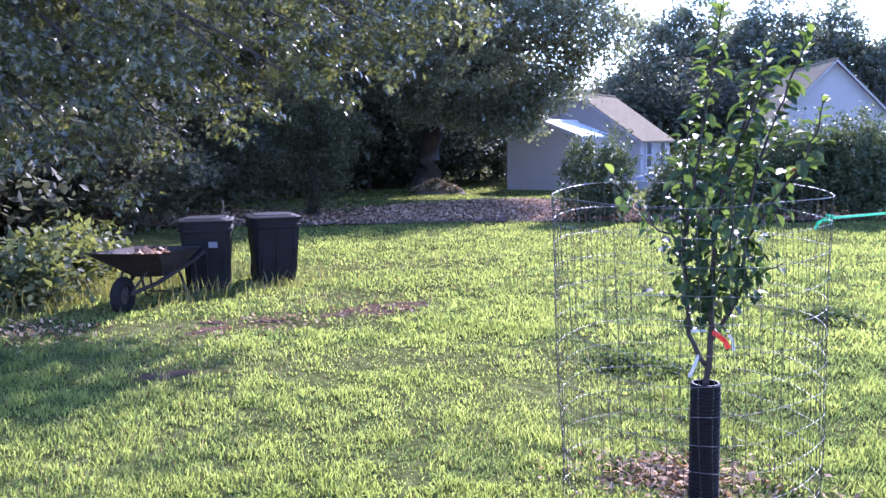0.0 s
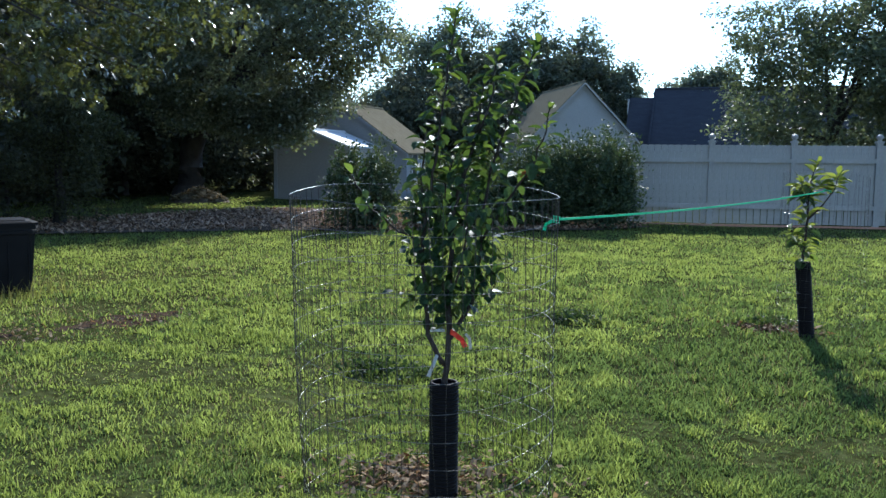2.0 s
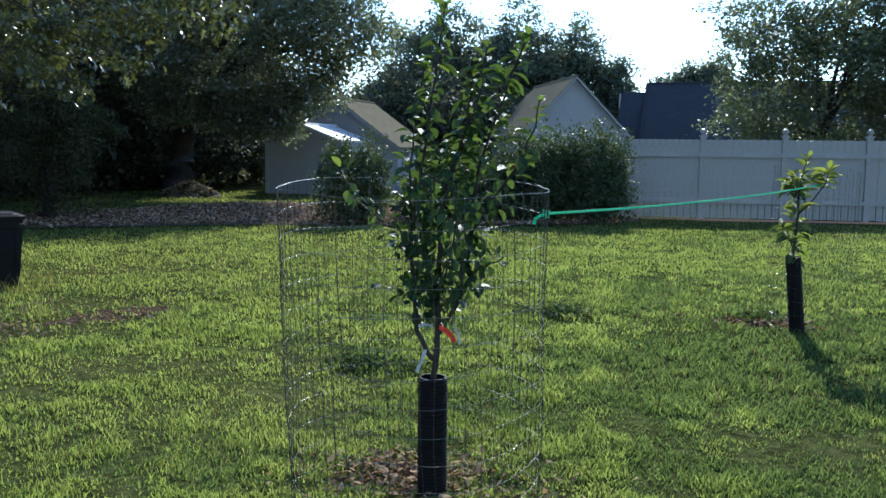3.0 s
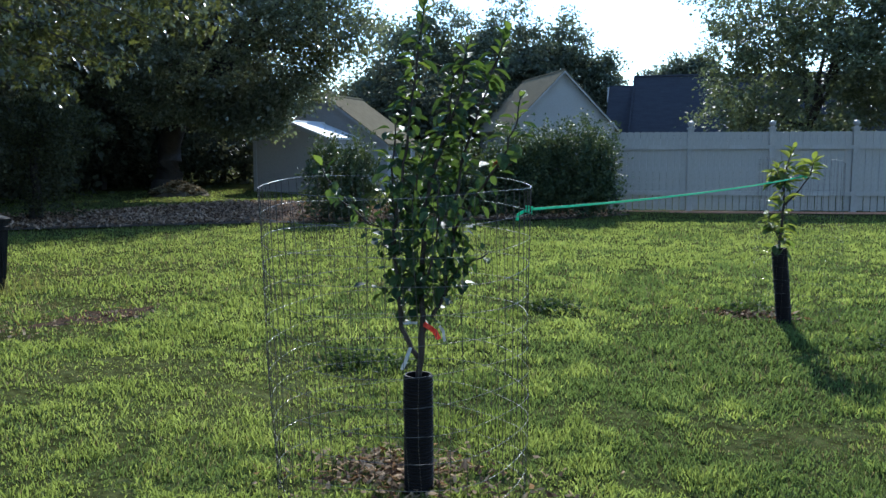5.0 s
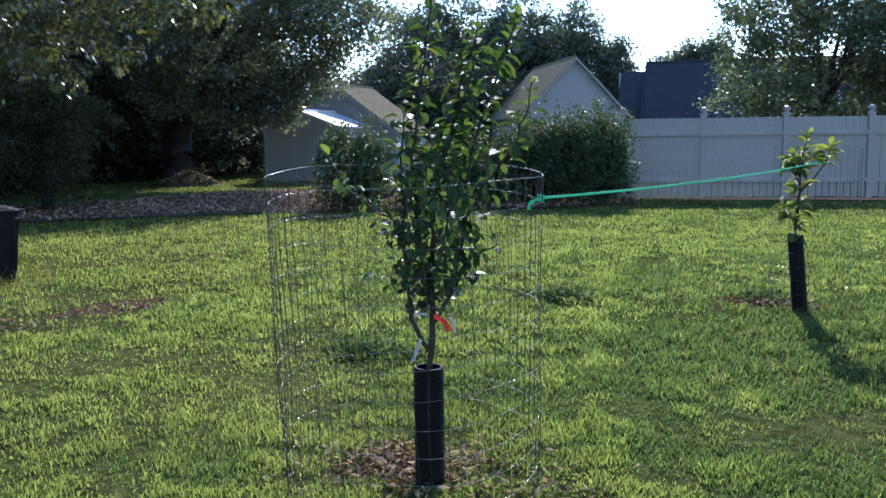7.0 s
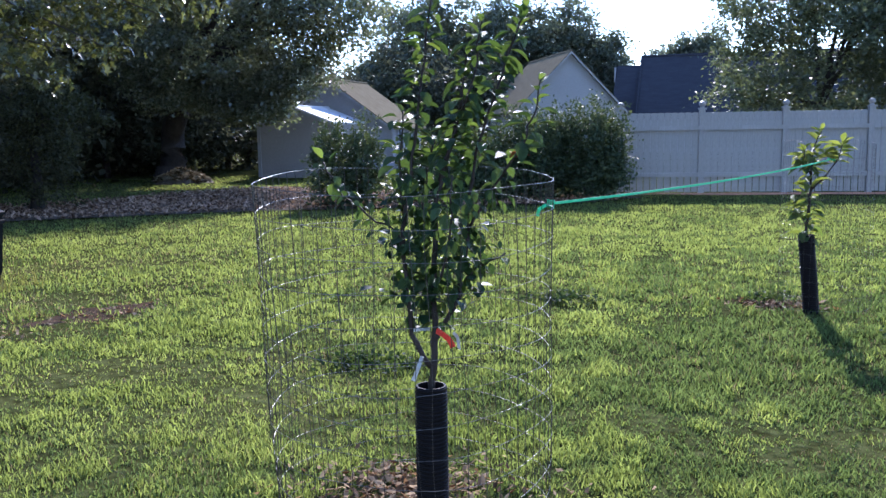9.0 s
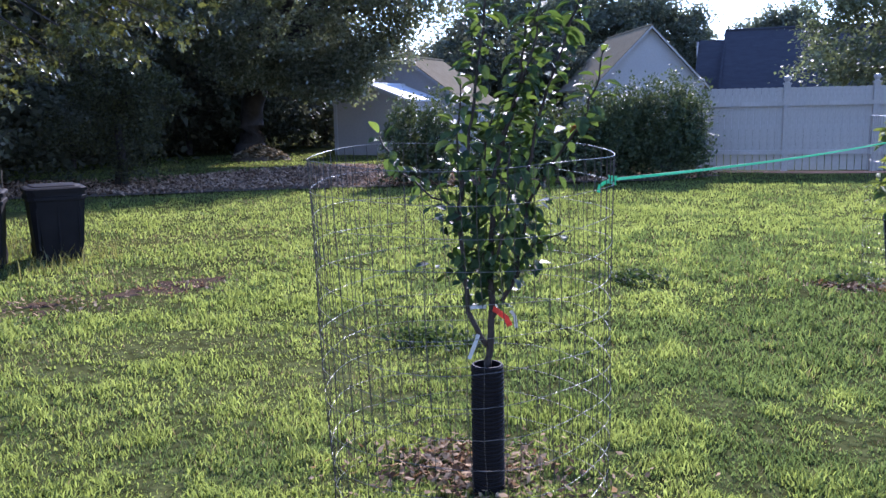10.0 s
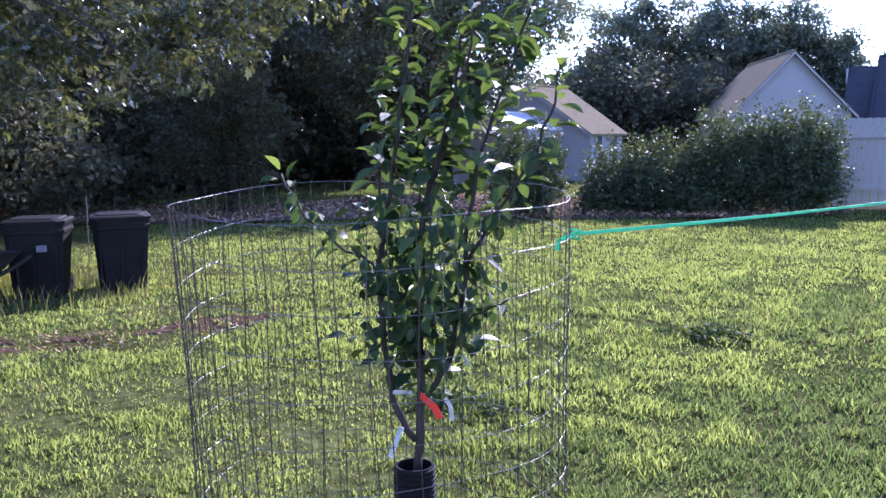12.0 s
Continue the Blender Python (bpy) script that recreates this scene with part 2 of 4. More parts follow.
def patchy(x, y, size, seed):
    """Smooth random patches of about the given size in metres, 0 to 1."""
    u, v = np.asarray(x, float) / size + 57.3 * seed, np.asarray(y, float) / size - 31.7 * seed
    i, j = np.floor(u).astype(np.int64), np.floor(v).astype(np.int64)
    f, g = smooth(u - i), smooth(v - j)

    def corner(a, b):
        k = (a * 374761393 + b * 668265263 + seed * 974711) & 0x7FFFFFFF
        k = ((k ^ (k >> 13)) * 1274126177) & 0x7FFFFFFF
        return ((k ^ (k >> 16)) & 0xFFFF) / 65535.0
    return (corner(i, j) * (1 - f) + corner(i + 1, j) * f) * (1 - g) + (corner(i, j + 1) * (1 - f) + corner(i + 1, j + 1) * f) * g


# ---- ground ----
def ground_material():
    m = bpy.data.materials.new("lawn_soil")
    m.use_nodes = True
    nt = m.node_tree
    N, L = nt.nodes, nt.links
    bs = N["Principled BSDF"]
    bs.inputs["Roughness"].default_value, bs.inputs["Specular IOR Level"].default_value = 0.95, 0.0
    tc = N.new("ShaderNodeTexCoord")
    n1, n2 = N.new("ShaderNodeTexNoise"), N.new("ShaderNodeTexNoise")
    n1.inputs["Scale"].default_value, n1.inputs["Detail"].default_value = 0.7, 6
    n2.inputs["Scale"].default_value, n2.inputs["Detail"].default_value = 14, 5
    L.new(tc.outputs["Object"], n1.inputs["Vector"])
    L.new(tc.outputs["Object"], n2.inputs["Vector"])
    r1, r2 = N.new("ShaderNodeValToRGB"), N.new("ShaderNodeValToRGB")
    e = r1.color_ramp.elements
    e[0].position, e[0].color = 0.35, (0.050, 0.056, 0.021, 1)
    e[1].position, e[1].color = 0.7, (0.100, 0.108, 0.040, 1)
    e = r2.color_ramp.elements
    e[0].position, e[0].color = 0.35, (0.45, 0.42, 0.36, 1)
    e[1].position, e[1].color = 0.7, (1.2, 1.2, 1.1, 1)
    L.new(n1.outputs["Fac"], r1.inputs[0])
    L.new(n2.outputs["Fac"], r2.inputs[0])
    mx = N.new("ShaderNodeMix")
    mx.data_type, mx.blend_type = "RGBA", "MULTIPLY"
    mx.inputs[0].default_value = 1
    L.new(r1.outputs[0], mx.inputs[6])
    L.new(r2.outputs[0], mx.inputs[7])
    L.new(mx.outputs[2], bs.inputs["Base Color"])
    b = N.new("ShaderNodeBump")
    b.inputs["Strength"].default_value, b.inputs["Distance"].default_value = 0.8, 0.03
    L.new(n2.outputs["Fac"], b.inputs["Height"])
    L.new(b.outputs[0], bs.inputs["Normal"])
    return m


gx = np.concatenate([[-900, -400, -200, -100, -60], np.arange(-40, 20.1, 0.5), [30, 60, 100, 200, 400, 900]])
gy = np.concatenate([[-900, -400, -200, -100, -50, -20], np.arange(-6, 50.1, 0.5), [60, 80, 120, 200, 400, 900]])
XX, YY = np.meshgrid(gx, gy)
GV = np.stack([XX, YY, gz(XX, YY)], -1).reshape(-1, 3)
ii = np.arange(len(gy) - 1)[:, None] * len(gx) + np.arange(len(gx) - 1)[None, :]
GF = np.stack([ii, ii + 1, ii + 1 + len(gx), ii + len(gx)], -1).reshape(-1, 4)
ground_me = fast_mesh("ground", GV, GF, ground_material())
ground_me.shade_smooth()
ground = new("ground", ground_me)
tagged(ground, "open lawn of green grass over soil, reaching the horizon", "lawn", kind="structure")


def poly_inside(px, py, poly):
    inside = np.zeros(px.shape, bool)
    for (x0, y0), (x1, y1) in zip(poly, poly[1:] + poly[:1]):
        hit = ((y0 > py) != (y1 > py)) & (px < (x1 - x0) * (py - y0) / (y1 - y0 + 1e-12) + x0)
        inside ^= hit
    return inside


# the bed of chips and dead leaves between the two lawns
BED = [(-24, 9.0), (-17, 12.0), (-12.8, 14.2), (-10.7, 15.6), (-8.8, 16.8), (-7.2, 17.5), (-5.6, 18.1), (-2.6, 19.6), (-1.6, 21.2), (-2.2, 22.1), (-6.0, 22.6), (-12.5, 24.4), (-13.3, 21.4), (-14.1, 19.0), (-14.6, 17.6), (-18, 16.0), (-26, 14.0)]
BARE = [(-4.99, 7.02, 0.58, 0.36, 0.95), (-5.6, 5.9, 0.55, 0.26, 1.2), (-4.81, 4.24, 0.30, 0.14, 0.85), (-1.25, 4.10, 0.34, 0.28, 0.2), (0.42, 8.3, 0.36, 0.22, 0.0), (-6.2, 5.6, 0.7, 0.2, 0.8), (-7.2, 4.7, 0.8, 0.35, 0.9)]


def bareness(x, y):
    b = np.zeros(x.shape)
    for cx, cy, rx, ry, a in BARE:
        u, v = (x - cx) * math.cos(a) + (y - cy) * math.sin(a), -(x - cx) * math.sin(a) + (y - cy) * math.cos(a)
        w = 1 - np.sqrt((u / rx) ** 2 + (v / ry) ** 2) + 0.25 * np.sin(9 * x + 4 * y) * np.sin(7 * y - 3 * x)
        b = np.maximum(b, smooth(w * 2.2 + 0.3))
    return b


WORN = [(-5.4, 6.0, 1.5, 0.6, 1.15), (-4.4, 4.7, 1.2, 0.6, 0.7), (-5.6, 7.3, 1.3, 0.6, 0.9), (-3.4, 5.4, 1.2, 0.5, 0.4), (-6.4, 5.2, 1.0, 0.5, 0.6), (-2.4, 5.0, 0.9, 0.5, 0.2), (0.6, 4.9, 0.9, 0.5, 0.0), (-6.6, 9.5, 1.6, 0.8, 0.6)]


def wornness(x, y):
    """Thin, straw-coloured stretches of the lawn."""
    b = np.zeros(x.shape)
    for cx, cy, rx, ry, a in WORN:
        u, v = (x - cx) * math.cos(a) + (y - cy) * math.sin(a), -(x - cx) * math.sin(a) + (y - cy) * math.cos(a)
        b = np.maximum(b, smooth(1.15 - np.sqrt((u / rx) ** 2 + (v / ry) ** 2) + 0.7 * (patchy(x, y, 0.45, 5) - 0.5)))
    return b


def blades(n, near, far, power, height, width, seed, lean=0.5, kind=0, start=-72, span=92):
    """Grass blades round the place where the walk begins: denser near, broader far."""
    r = np.random.default_rng(seed)
    u = r.random(n)
    d = near * (far / near) ** (u ** power)
    az = radians(start) + r.random(n) * radians(span)     # bearing from +y, left negative
    x, y = 0.1 + d * np.sin(az), 0.4 + d * np.cos(az)
    # most blades stand in tufts a hand's width apart
    i, j = np.floor(x / 0.085), np.floor(y / 0.085)
    tuft = (r.random(n) < 0.40) & (d < 12)
    hx, hy = np.modf(np.abs(np.sin(i * 12.9898 + j * 78.233)) * 43758.5)[0], np.modf(np.abs(np.sin(i * 39.346 + j * 11.135)) * 24634.6)[0]
    x = np.where(tuft, (i + 0.1 + 0.8 * hx) * 0.085 + r.normal(0, 0.02, n), x)
    y = np.where(tuft, (j + 0.1 + 0.8 * hy) * 0.085 + r.normal(0, 0.02, n), y)
    keep = ~poly_inside(x, y, BED)
    bare, worn = bareness(x, y), wornness(x, y)
    keep &= r.random(n) > bare * 0.76
    keep &= ~((y > 22.2) & (x > -2.4))
    keep &= (x > -11.8 - 0.6 * np.sin(y)) | (y > 12)
    big, mid, small = patchy(x, y, 1.1, 1), patchy(x, y, 0.36, 2), patchy(x, y, 0.15, 3)
    side = 1.2 * smooth((x + 2.4 + 0.5 * np.sin(1.3 * y)) / 3.2) * (1 - 0.75 * smooth((d - 6.5) / 5))
    # short spots between clumps get darker blades, shade put in as colour
    deep = 0.26 + 0.50 * side + 0.7 * (mid - 0.5) + 0.7 * (big - 0.5) - 1.1 * (small - 0.5)
    dry = 0.03 + 0.45 * worn + 0.16 * smooth((big - 0.55) * 4) + 0.12 * smooth((d - 6) / 5) * smooth((-x - 1.0) / 3)
    pick = r.random(n)
    share = np.where(pick < dry, 2, np.where(0.22 + 0.56 * r.random(n) < deep, 1, 0))
    keep &= share == kind
    lush = 0.22 + 0.30 * mid + 0.60 * small
    keep &= r.random(n) < (lush + 0.2) * (1 - 0.28 * worn) + 0.25 * smooth((d - 9) / 6)
    x, y, d, big, mid, small, worn = x[keep], y[keep], d[keep], big[keep], mid[keep], small[keep], worn[keep]
    n = len(x)
    grow = np.clip(d / 5.0, 0.9, 1.75)
    h = height * (0.5 + 0.75 * r.random(n)) * (0.26 + 0.20 * big + 0.36 * mid + 0.84 * small) * (1 - 0.35 * worn) * np.clip(grow, 0.95, 1.15)
    w = width * (0.55 + 0.9 * r.random(n)) * grow * (1 if kind < 2 else 0.6)
    th = r.random(n) * 2 * np.pi
    a, b = np.cos(th), np.sin(th)
    bend = lean * (0.2 + r.random(n)) * h
    ph = r.random(n) * 2 * np.pi
    bx, by = bend * np.cos(ph), bend * np.sin(ph)
    z = gz(x, y) - 0.01
    V = np.empty((n, 5, 3))
    V[:, 0] = np.stack([x - a * w / 2, y - b * w / 2, z], -1)
    V[:, 1] = np.stack([x + a * w / 2, y + b * w / 2, z], -1)
    V[:, 2] = np.stack([x + a * w * 0.42 + bx * 0.4, y + b * w * 0.42 + by * 0.4, z + h * 0.6], -1)
    V[:, 3] = np.stack([x - a * w * 0.42 + bx * 0.4, y - b * w * 0.42 + by * 0.4, z + h * 0.6], -1)
    V[:, 4] = np.stack([x + bx, y + by, z + h * (1 - 0.25 * lean)], -1)
    o = np.arange(n)[:, None] * 5
    F = np.concatenate([o + np.array([[0, 1, 2]]), o + np.array([[0, 2, 3]]), o + np.array([[3, 2, 4]])], 0)
    return V.reshape(-1, 3), F


def leaf_cloud(centres, per, spread, size, seed, shape="kite", droop=0.3, flat=0.6):
    """Leaves round cluster centres, as one array mesh."""
    r = np.random.default_rng(seed)
    C = np.repeat(np.asarray(centres), per, 0)
    n = len(C)
    P = C + r.normal(0, 1, (n, 3)) * np.array([spread, spread, spread * flat])
    th, tl = r.random(n) * 6.283, -droop + r.normal(0, 0.55, n)
    a = np.stack([np.cos(th) * np.cos(tl), np.sin(th) * np.cos(tl), np.sin(tl)], -1)
    up = r.normal(0, 0.55, (n, 3)) + np.array([0, 0, 1])
    b = np.cross(a, up)
    b /= np.linalg.norm(b, axis=1, keepdims=True) + 1e-9
    c = np.cross(b, a)
    s = (size * (0.55 + 0.9 * r.random(n)))[:, None]
    if shape == "kite":
        pts = [(0, 0, 0), (0.45, 0.32, 0.05), (1, 0, -0.1), (0.45, -0.32, 0.05)]
        tris = [(0, 1, 2), (0, 2, 3)]
    elif shape == "oval":
        pts = [(0, 0, 0), (0.26, 0.25, 0.06), (0.65, 0.28, 0.02), (1, 0, -0.15), (0.65, -0.28, 0.02), (0.26, -0.25, 0.06), (0.5, 0, 0.0)]
        tris = [(0, 1, 6), (1, 2, 6), (2, 3, 6), (3, 4, 6), (4, 5, 6), (5, 0, 6)]
    else:   # lobed oak leaf
        pts = [(0, 0, 0), (0.26, 0.07, 0.01), (0.34, 0.27, 0.06), (0.46, 0.08, 0.0), (0.66, 0.30, 0.05), (0.68, 0.07, -0.02), (1, 0.04, -0.12),
               (0.72, -0.08, -0.02), (0.58, -0.27, 0.05), (0.50, -0.08, 0.0), (0.24, -0.22, 0.05), (0.27, -0.07, 0.01)]
        tris = [(0, 1, 11), (1, 2, 3), (1, 3, 9), (1, 9, 11), (11, 9, 10), (3, 4, 5), (3, 5, 7), (3, 7, 9), (9, 7, 8), (5, 6, 7)]
    k = len(pts)
    V = np.empty((n, k, 3))
    for i, (u, v, w) in enumerate(pts):
        V[:, i] = P + s * (u * a + v * b + w * c)
    o = np.arange(n)[:, None] * k
    F = np.concatenate([o + np.array([t]) for t in tris], 0)
    return V.reshape(-1, 3), F


def stuff(name, V, F, material, label, category):
    return tagged(new(name, fast_mesh(name, V, F, material)), label, category, kind="stuff")


LAWNS = ((0, 3, GRASS, "backlit yellow-green lawn grass, uneven and recently mown"), (1, 4, GRASS_DEEP_SHADE, "deeper green lawn grass, its dark blades also standing in for shade between clumps"),
         (2, 5, THATCH, "dry straw-coloured grass scattered through thin lawn"))
for kind, seed, gm, words in LAWNS:
    V, F = blades((595000, 570000, 250000)[kind], 2.5, 34.0, 0.95, 0.055, 0.0066, seed, 0.75, kind)
    V2, F2 = blades(38000, 0.4, 9.0, 0.6, 0.055, 0.020, seed + 5, 0.8, kind, 18, 272)
    V, F = np.concatenate([V, V2]), np.concatenate([F, F2 + len(V)])
    stuff("grass", V, F, gm, words, "grass")


def weed_tuft(x, y, rad, n, seed):
    r = np.random.default_rng(seed)
    C = np.stack([r.normal(x, rad * 0.5, n), r.normal(y, rad * 0.35, n), np.zeros(n)], -1)
    C[:, 2] = gz(C[:, 0], C[:, 1]) + 0.03
    V, F = leaf_cloud(C, 13, 0.05, 0.038, seed, "kite", -0.3, 0.5)
    stuff("weed_patch", V, F, WEED_LOW, "dark low patch of broad-leaved weeds in the lawn", "weeds")


for i, (x, y, q, n) in enumerate([(-2.2, 5.82, 0.22, 34), (-1.8, 5.80, 0.13, 10), (-1.27, 8.15, 0.26, 50), (0.36, 8.42, 0.17, 26), (1.3, 7.2, 0.2, 20)]):
    weed_tuft(x, y, q, n, 300 + i)


def chips(n, place, size, seed, curl=0.35, lift=0.02):
    """Curled leaf and bark scraps lying about; place(r, n) gives x, y, z."""
    r = np.random.default_rng(seed)
    x, y, z = place(r, n)
    n = len(x)
    th, tilt, ph = r.random(n) * 6.283, r.normal(0, 0.5, n), r.random(n) * 6.283
    L, W = size * (0.5 + r.random(n)), size * (0.25 + 0.45 * r.random(n))
    ux, uy = np.cos(th), np.sin(th)
    uz = np.sin(tilt)
    c = curl * W * r.random(n)
    z = z + lift * (0.3 + r.random(n))
    V = np.empty((n, 4, 3))
    V[:, 0] = np.stack([x - ux * L / 2, y - uy * L / 2, z - uz * L / 2 + c], -1)
    V[:, 1] = np.stack([x + uy * W / 2, y - ux * W / 2, z - c], -1)
    V[:, 2] = np.stack([x + ux * L / 2, y + uy * L / 2, z + uz * L / 2 + c], -1)
    V[:, 3] = np.stack([x - uy * W / 2, y + ux * W / 2, z + c * 1.5], -1)
    o = np.arange(n)[:, None] * 4
    return V.reshape(-1, 3), np.concatenate([o + np.array([[0, 1, 2]]), o + np.array([[0, 2, 3]])], 0)


def in_bed(r, n):
    x, y = -24 + r.random(n * 4) * 23, 8 + r.random(n * 4) * 15
    k = poly_inside(x, y, BED)
    x, y = x[k][:n], y[k][:n]
    return x, y, gz(x, y) + 0.02


def round_spot(cx, cy, sx, sy):
    def place(r, n):
        x, y = r.normal(cx, sx, n), r.normal(cy, sy, n)
        return x, y, gz(x, y)
    return place


bed_me = Shape()
bed_me.add([(x, y, float(gz(x, y)) + 0.022) for x, y in BED], [tuple(range(len(BED)))])
tagged(new("leaf_bed", bed_me.mesh("leaf_bed", SOIL)), "brown planting bed covered with bark and dead leaves", "planting bed", kind="structure")
V, F = chips(30000, in_bed, 0.082, 5, lift=0.07)
stuff("bark_mulch", V, F, MULCH, "pale brown bark chips and dead leaves over the bed", "mulch")
V, F = chips(620, round_spot(-1.27, 4.06, 0.17, 0.14), 0.040, 6, lift=0.03)
V2, F2 = chips(360, round_spot(-1.0, 3.86, 0.33, 0.20), 0.036, 12, lift=0.04)
F = np.concatenate([F, F2 + len(V)])
V = np.concatenate([V, V2])
stuff("leaf_litter", V, F, LITTER, "dry tan leaves heaped round the sapling's foot", "leaves")
V, F = chips(260, round_spot(0.42, 8.28, 0.17, 0.10), 0.06, 8)
stuff("leaf_litter", V, F, LITTER, "a few dry leaves beside the small sapling", "leaves")
def soil_patch(cx, cy, rx, ry, a, seed, label):
    r = random.Random(seed)
    ph = [r.random() * 6.283 for _ in range(4)]
    V, F = [(cx, cy, float(gz(cx, cy)) + 0.012)], []
    n, rings = 40, 4
    for k in range(1, rings + 1):
        for i in range(n):
            t = 6.2832 * i / n
            q = k / rings * (1 + 0.18 * math.sin(3 * t + ph[0]) + 0.14 * math.sin(5 * t + ph[1]) + 0.10 * math.sin(9 * t + ph[2]))
            u, v = rx * q * math.cos(t), ry * q * math.sin(t)
            x, y = cx + u * math.cos(a) - v * math.sin(a), cy + u * math.sin(a) + v * math.cos(a)
            V.append((x, y, float(gz(x, y)) + 0.012 - 0.02 * (k == rings) + 0.006 * math.sin(7 * u + 5 * v)))
    F += [(0, 1 + i, 1 + (i + 1) % n) for i in range(n)]
    for k in range(rings - 1):
        o = 1 + k * n
        F += [(o + i, o + n + i, o + n + (i + 1) % n, o + (i + 1) % n) for i in range(n)]
    tagged(new("bare_soil", mesh("bare_soil", V, F, RED_SOIL, True)), label, "soil", kind="stuff")


soil_patch(-4.99, 7.02, 0.50, 0.30, 0.95, 1, "worn patch of reddish bare soil in the lawn")
for k, (x, y, rx, ry, a) in enumerate([(-5.22, 6.50, 0.20, 0.085, 1.0), (-5.58, 6.05, 0.15, 0.10, 0.4), (-5.72, 5.48, 0.22, 0.10, 1.3), (-5.32, 5.85, 0.11, 0.07, 0.9), (-5.95, 5.75, 0.14, 0.08, 0.2)]):
    soil_patch(x, y, rx, ry, a, 40 + k, "small worn spot of brown soil in thin lawn")
V, F = chips(230, round_spot(-5.5, 5.95, 0.30, 0.42), 0.04, 48, lift=0.03)
V2, F2 = chips(150, round_spot(-4.99, 7.02, 0.28, 0.20), 0.04, 49, lift=0.02)
F = np.concatenate([F, F2 + len(V)])
V = np.concatenate([V, V2])
stuff("leaf_litter", V, F, LITTER, "dry leaf scraps and twigs on worn soil in the lawn", "leaves")
soil_patch(-4.81, 4.24, 0.22, 0.09, 0.85, 3, "small bare spot of brown soil")
V, F = chips(420, round_spot(-7.15, 4.75, 0.35, 0.28), 0.05, 18, lift=0.03)
stuff("leaf_litter", V, F, LITTER, "dry leaves and twigs strewn before the weeds", "leaves")


# ---- buildings ----
def gable_house(name, m, w, d, eave, ridge, wall, roof, label, over=0.25, back_over=0.25, trim=None):
    """Front gable in the plane y = 0 facing -y, ridge along +y, w wide and d deep."""
    trim = trim or TRIM
    t = thing(name, m, label, "building")
    h, s = w / 2, (ridge - eave) / (w / 2)
    k = 0.12
    body = Shape()
    out = [(-h, 0), (h, 0), (h, eave), (0, ridge), (-h, eave)]
    for y0, y1 in ((0, k), (d - k, d)):
        body.add([(x, y0, z) for x, z in out] + [(x, y1, z) for x, z in out],
                 [(0, 1, 2, 3, 4), (9, 8, 7, 6, 5)] + [(i, i + 5, (i + 1) % 5 + 5, (i + 1) % 5) for i in range(5)])
    body.box(-h, -h + k, k, d - k, 0, eave).box(h - k, h, k, d - k, 0, eave)
    part("wall", body.mesh("wall", wall), t)
    # laps of the boards stand a little proud
    laps = Shape()
    n = int(eave / 0.16)
    for i in range(1, n + int((ridge - eave) / 0.16)):
        z = i * 0.16
        half = h if z < eave else h * (ridge - z) / (ridge - eave)
        if half > 0.15:
            laps.box(-half + 0.02, half - 0.02, -0.010, 0.0, z - 0.025, z)
            if z < eave:
                laps.box(h, h + 0.018, 0.02, d - 0.02, z - 0.03, z).box(-h - 0.018, -h, 0.02, d - 0.02, z - 0.03, z)
    part("siding", laps.mesh("siding", wall), t)
    for sx in (-1, 1):
        r = Shape()
        e, th = h + over, 0.07
        ze = ridge - s * e
        r.add([(0, -over, ridge + 0.03), (sx * e, -over, ze + 0.03), (sx * e, d + back_over, ze + 0.03), (0, d + back_over, ridge + 0.03),
               (0, -over, ridge + 0.03 + th), (sx * e, -over, ze + 0.03 + th), (sx * e, d + back_over, ze + 0.03 + th), (0, d + back_over, ridge + 0.03 + th)],
              [(3, 2, 1, 0), (4, 5, 6, 7), (0, 1, 5, 4), (1, 2, 6, 5), (2, 3, 7, 6), (3, 0, 4, 7)])
        rp = part("roof", r.mesh("roof", roof), t)
        f = Shape()
        f.add([(0, -over - 0.03, ridge - 0.06), (sx * e, -over - 0.03, ze - 0.06), (sx * e, -over, ze - 0.06), (0, -over, ridge - 0.06),
               (0, -over - 0.03, ridge + 0.05), (sx * e, -over - 0.03, ze + 0.05), (sx * e, -over, ze + 0.05), (0, -over, ridge + 0.05)],
              [(3, 2, 1, 0), (4, 5, 6, 7), (0, 1, 5, 4), (1, 2, 6, 5), (2, 3, 7, 6), (3, 0, 4, 7)])
        part("fascia", f.mesh("fascia", trim), rp)
    cap = Shape()
    cap.tube([(0, -over, ridge + 0.10), (0, d + back_over, ridge + 0.10)], 0.06, 6)
    part("ridge_cap", cap.mesh("ridge_cap", roof), t)
    for sx in (-1, 1):
        c = Shape()
        c.box(sx * h - 0.06, sx * h + 0.06, -0.03, 0.06, 0, eave)
        part("corner_board", c.mesh("corner_board", trim), t)
    return t


def window(parent, x, y, z, w, h, m=None):
    f = Shape()
    k = 0.06
    f.box(-w / 2 - k, -w / 2, -0.05, 0.0, -k, h + k).box(w / 2, w / 2 + k, -0.05, 0.0, -k, h + k)
    f.box(-w / 2, w / 2, -0.05, 0.0, -k, 0).box(-w / 2, w / 2, -0.05, 0.0, h, h + k).box(-w / 2, w / 2, -0.035, -0.005, h / 2 - 0.02, h / 2 + 0.02)
    win = part("window", f.mesh("window", TRIM), parent, m=pose(x, y, z) if m is None else m)
    g = Shape()
    g.box(-w / 2, w / 2, -0.022, -0.014, 0, h)
    part("pane", g.mesh("pane", GLASS_DARK), win)
    return win


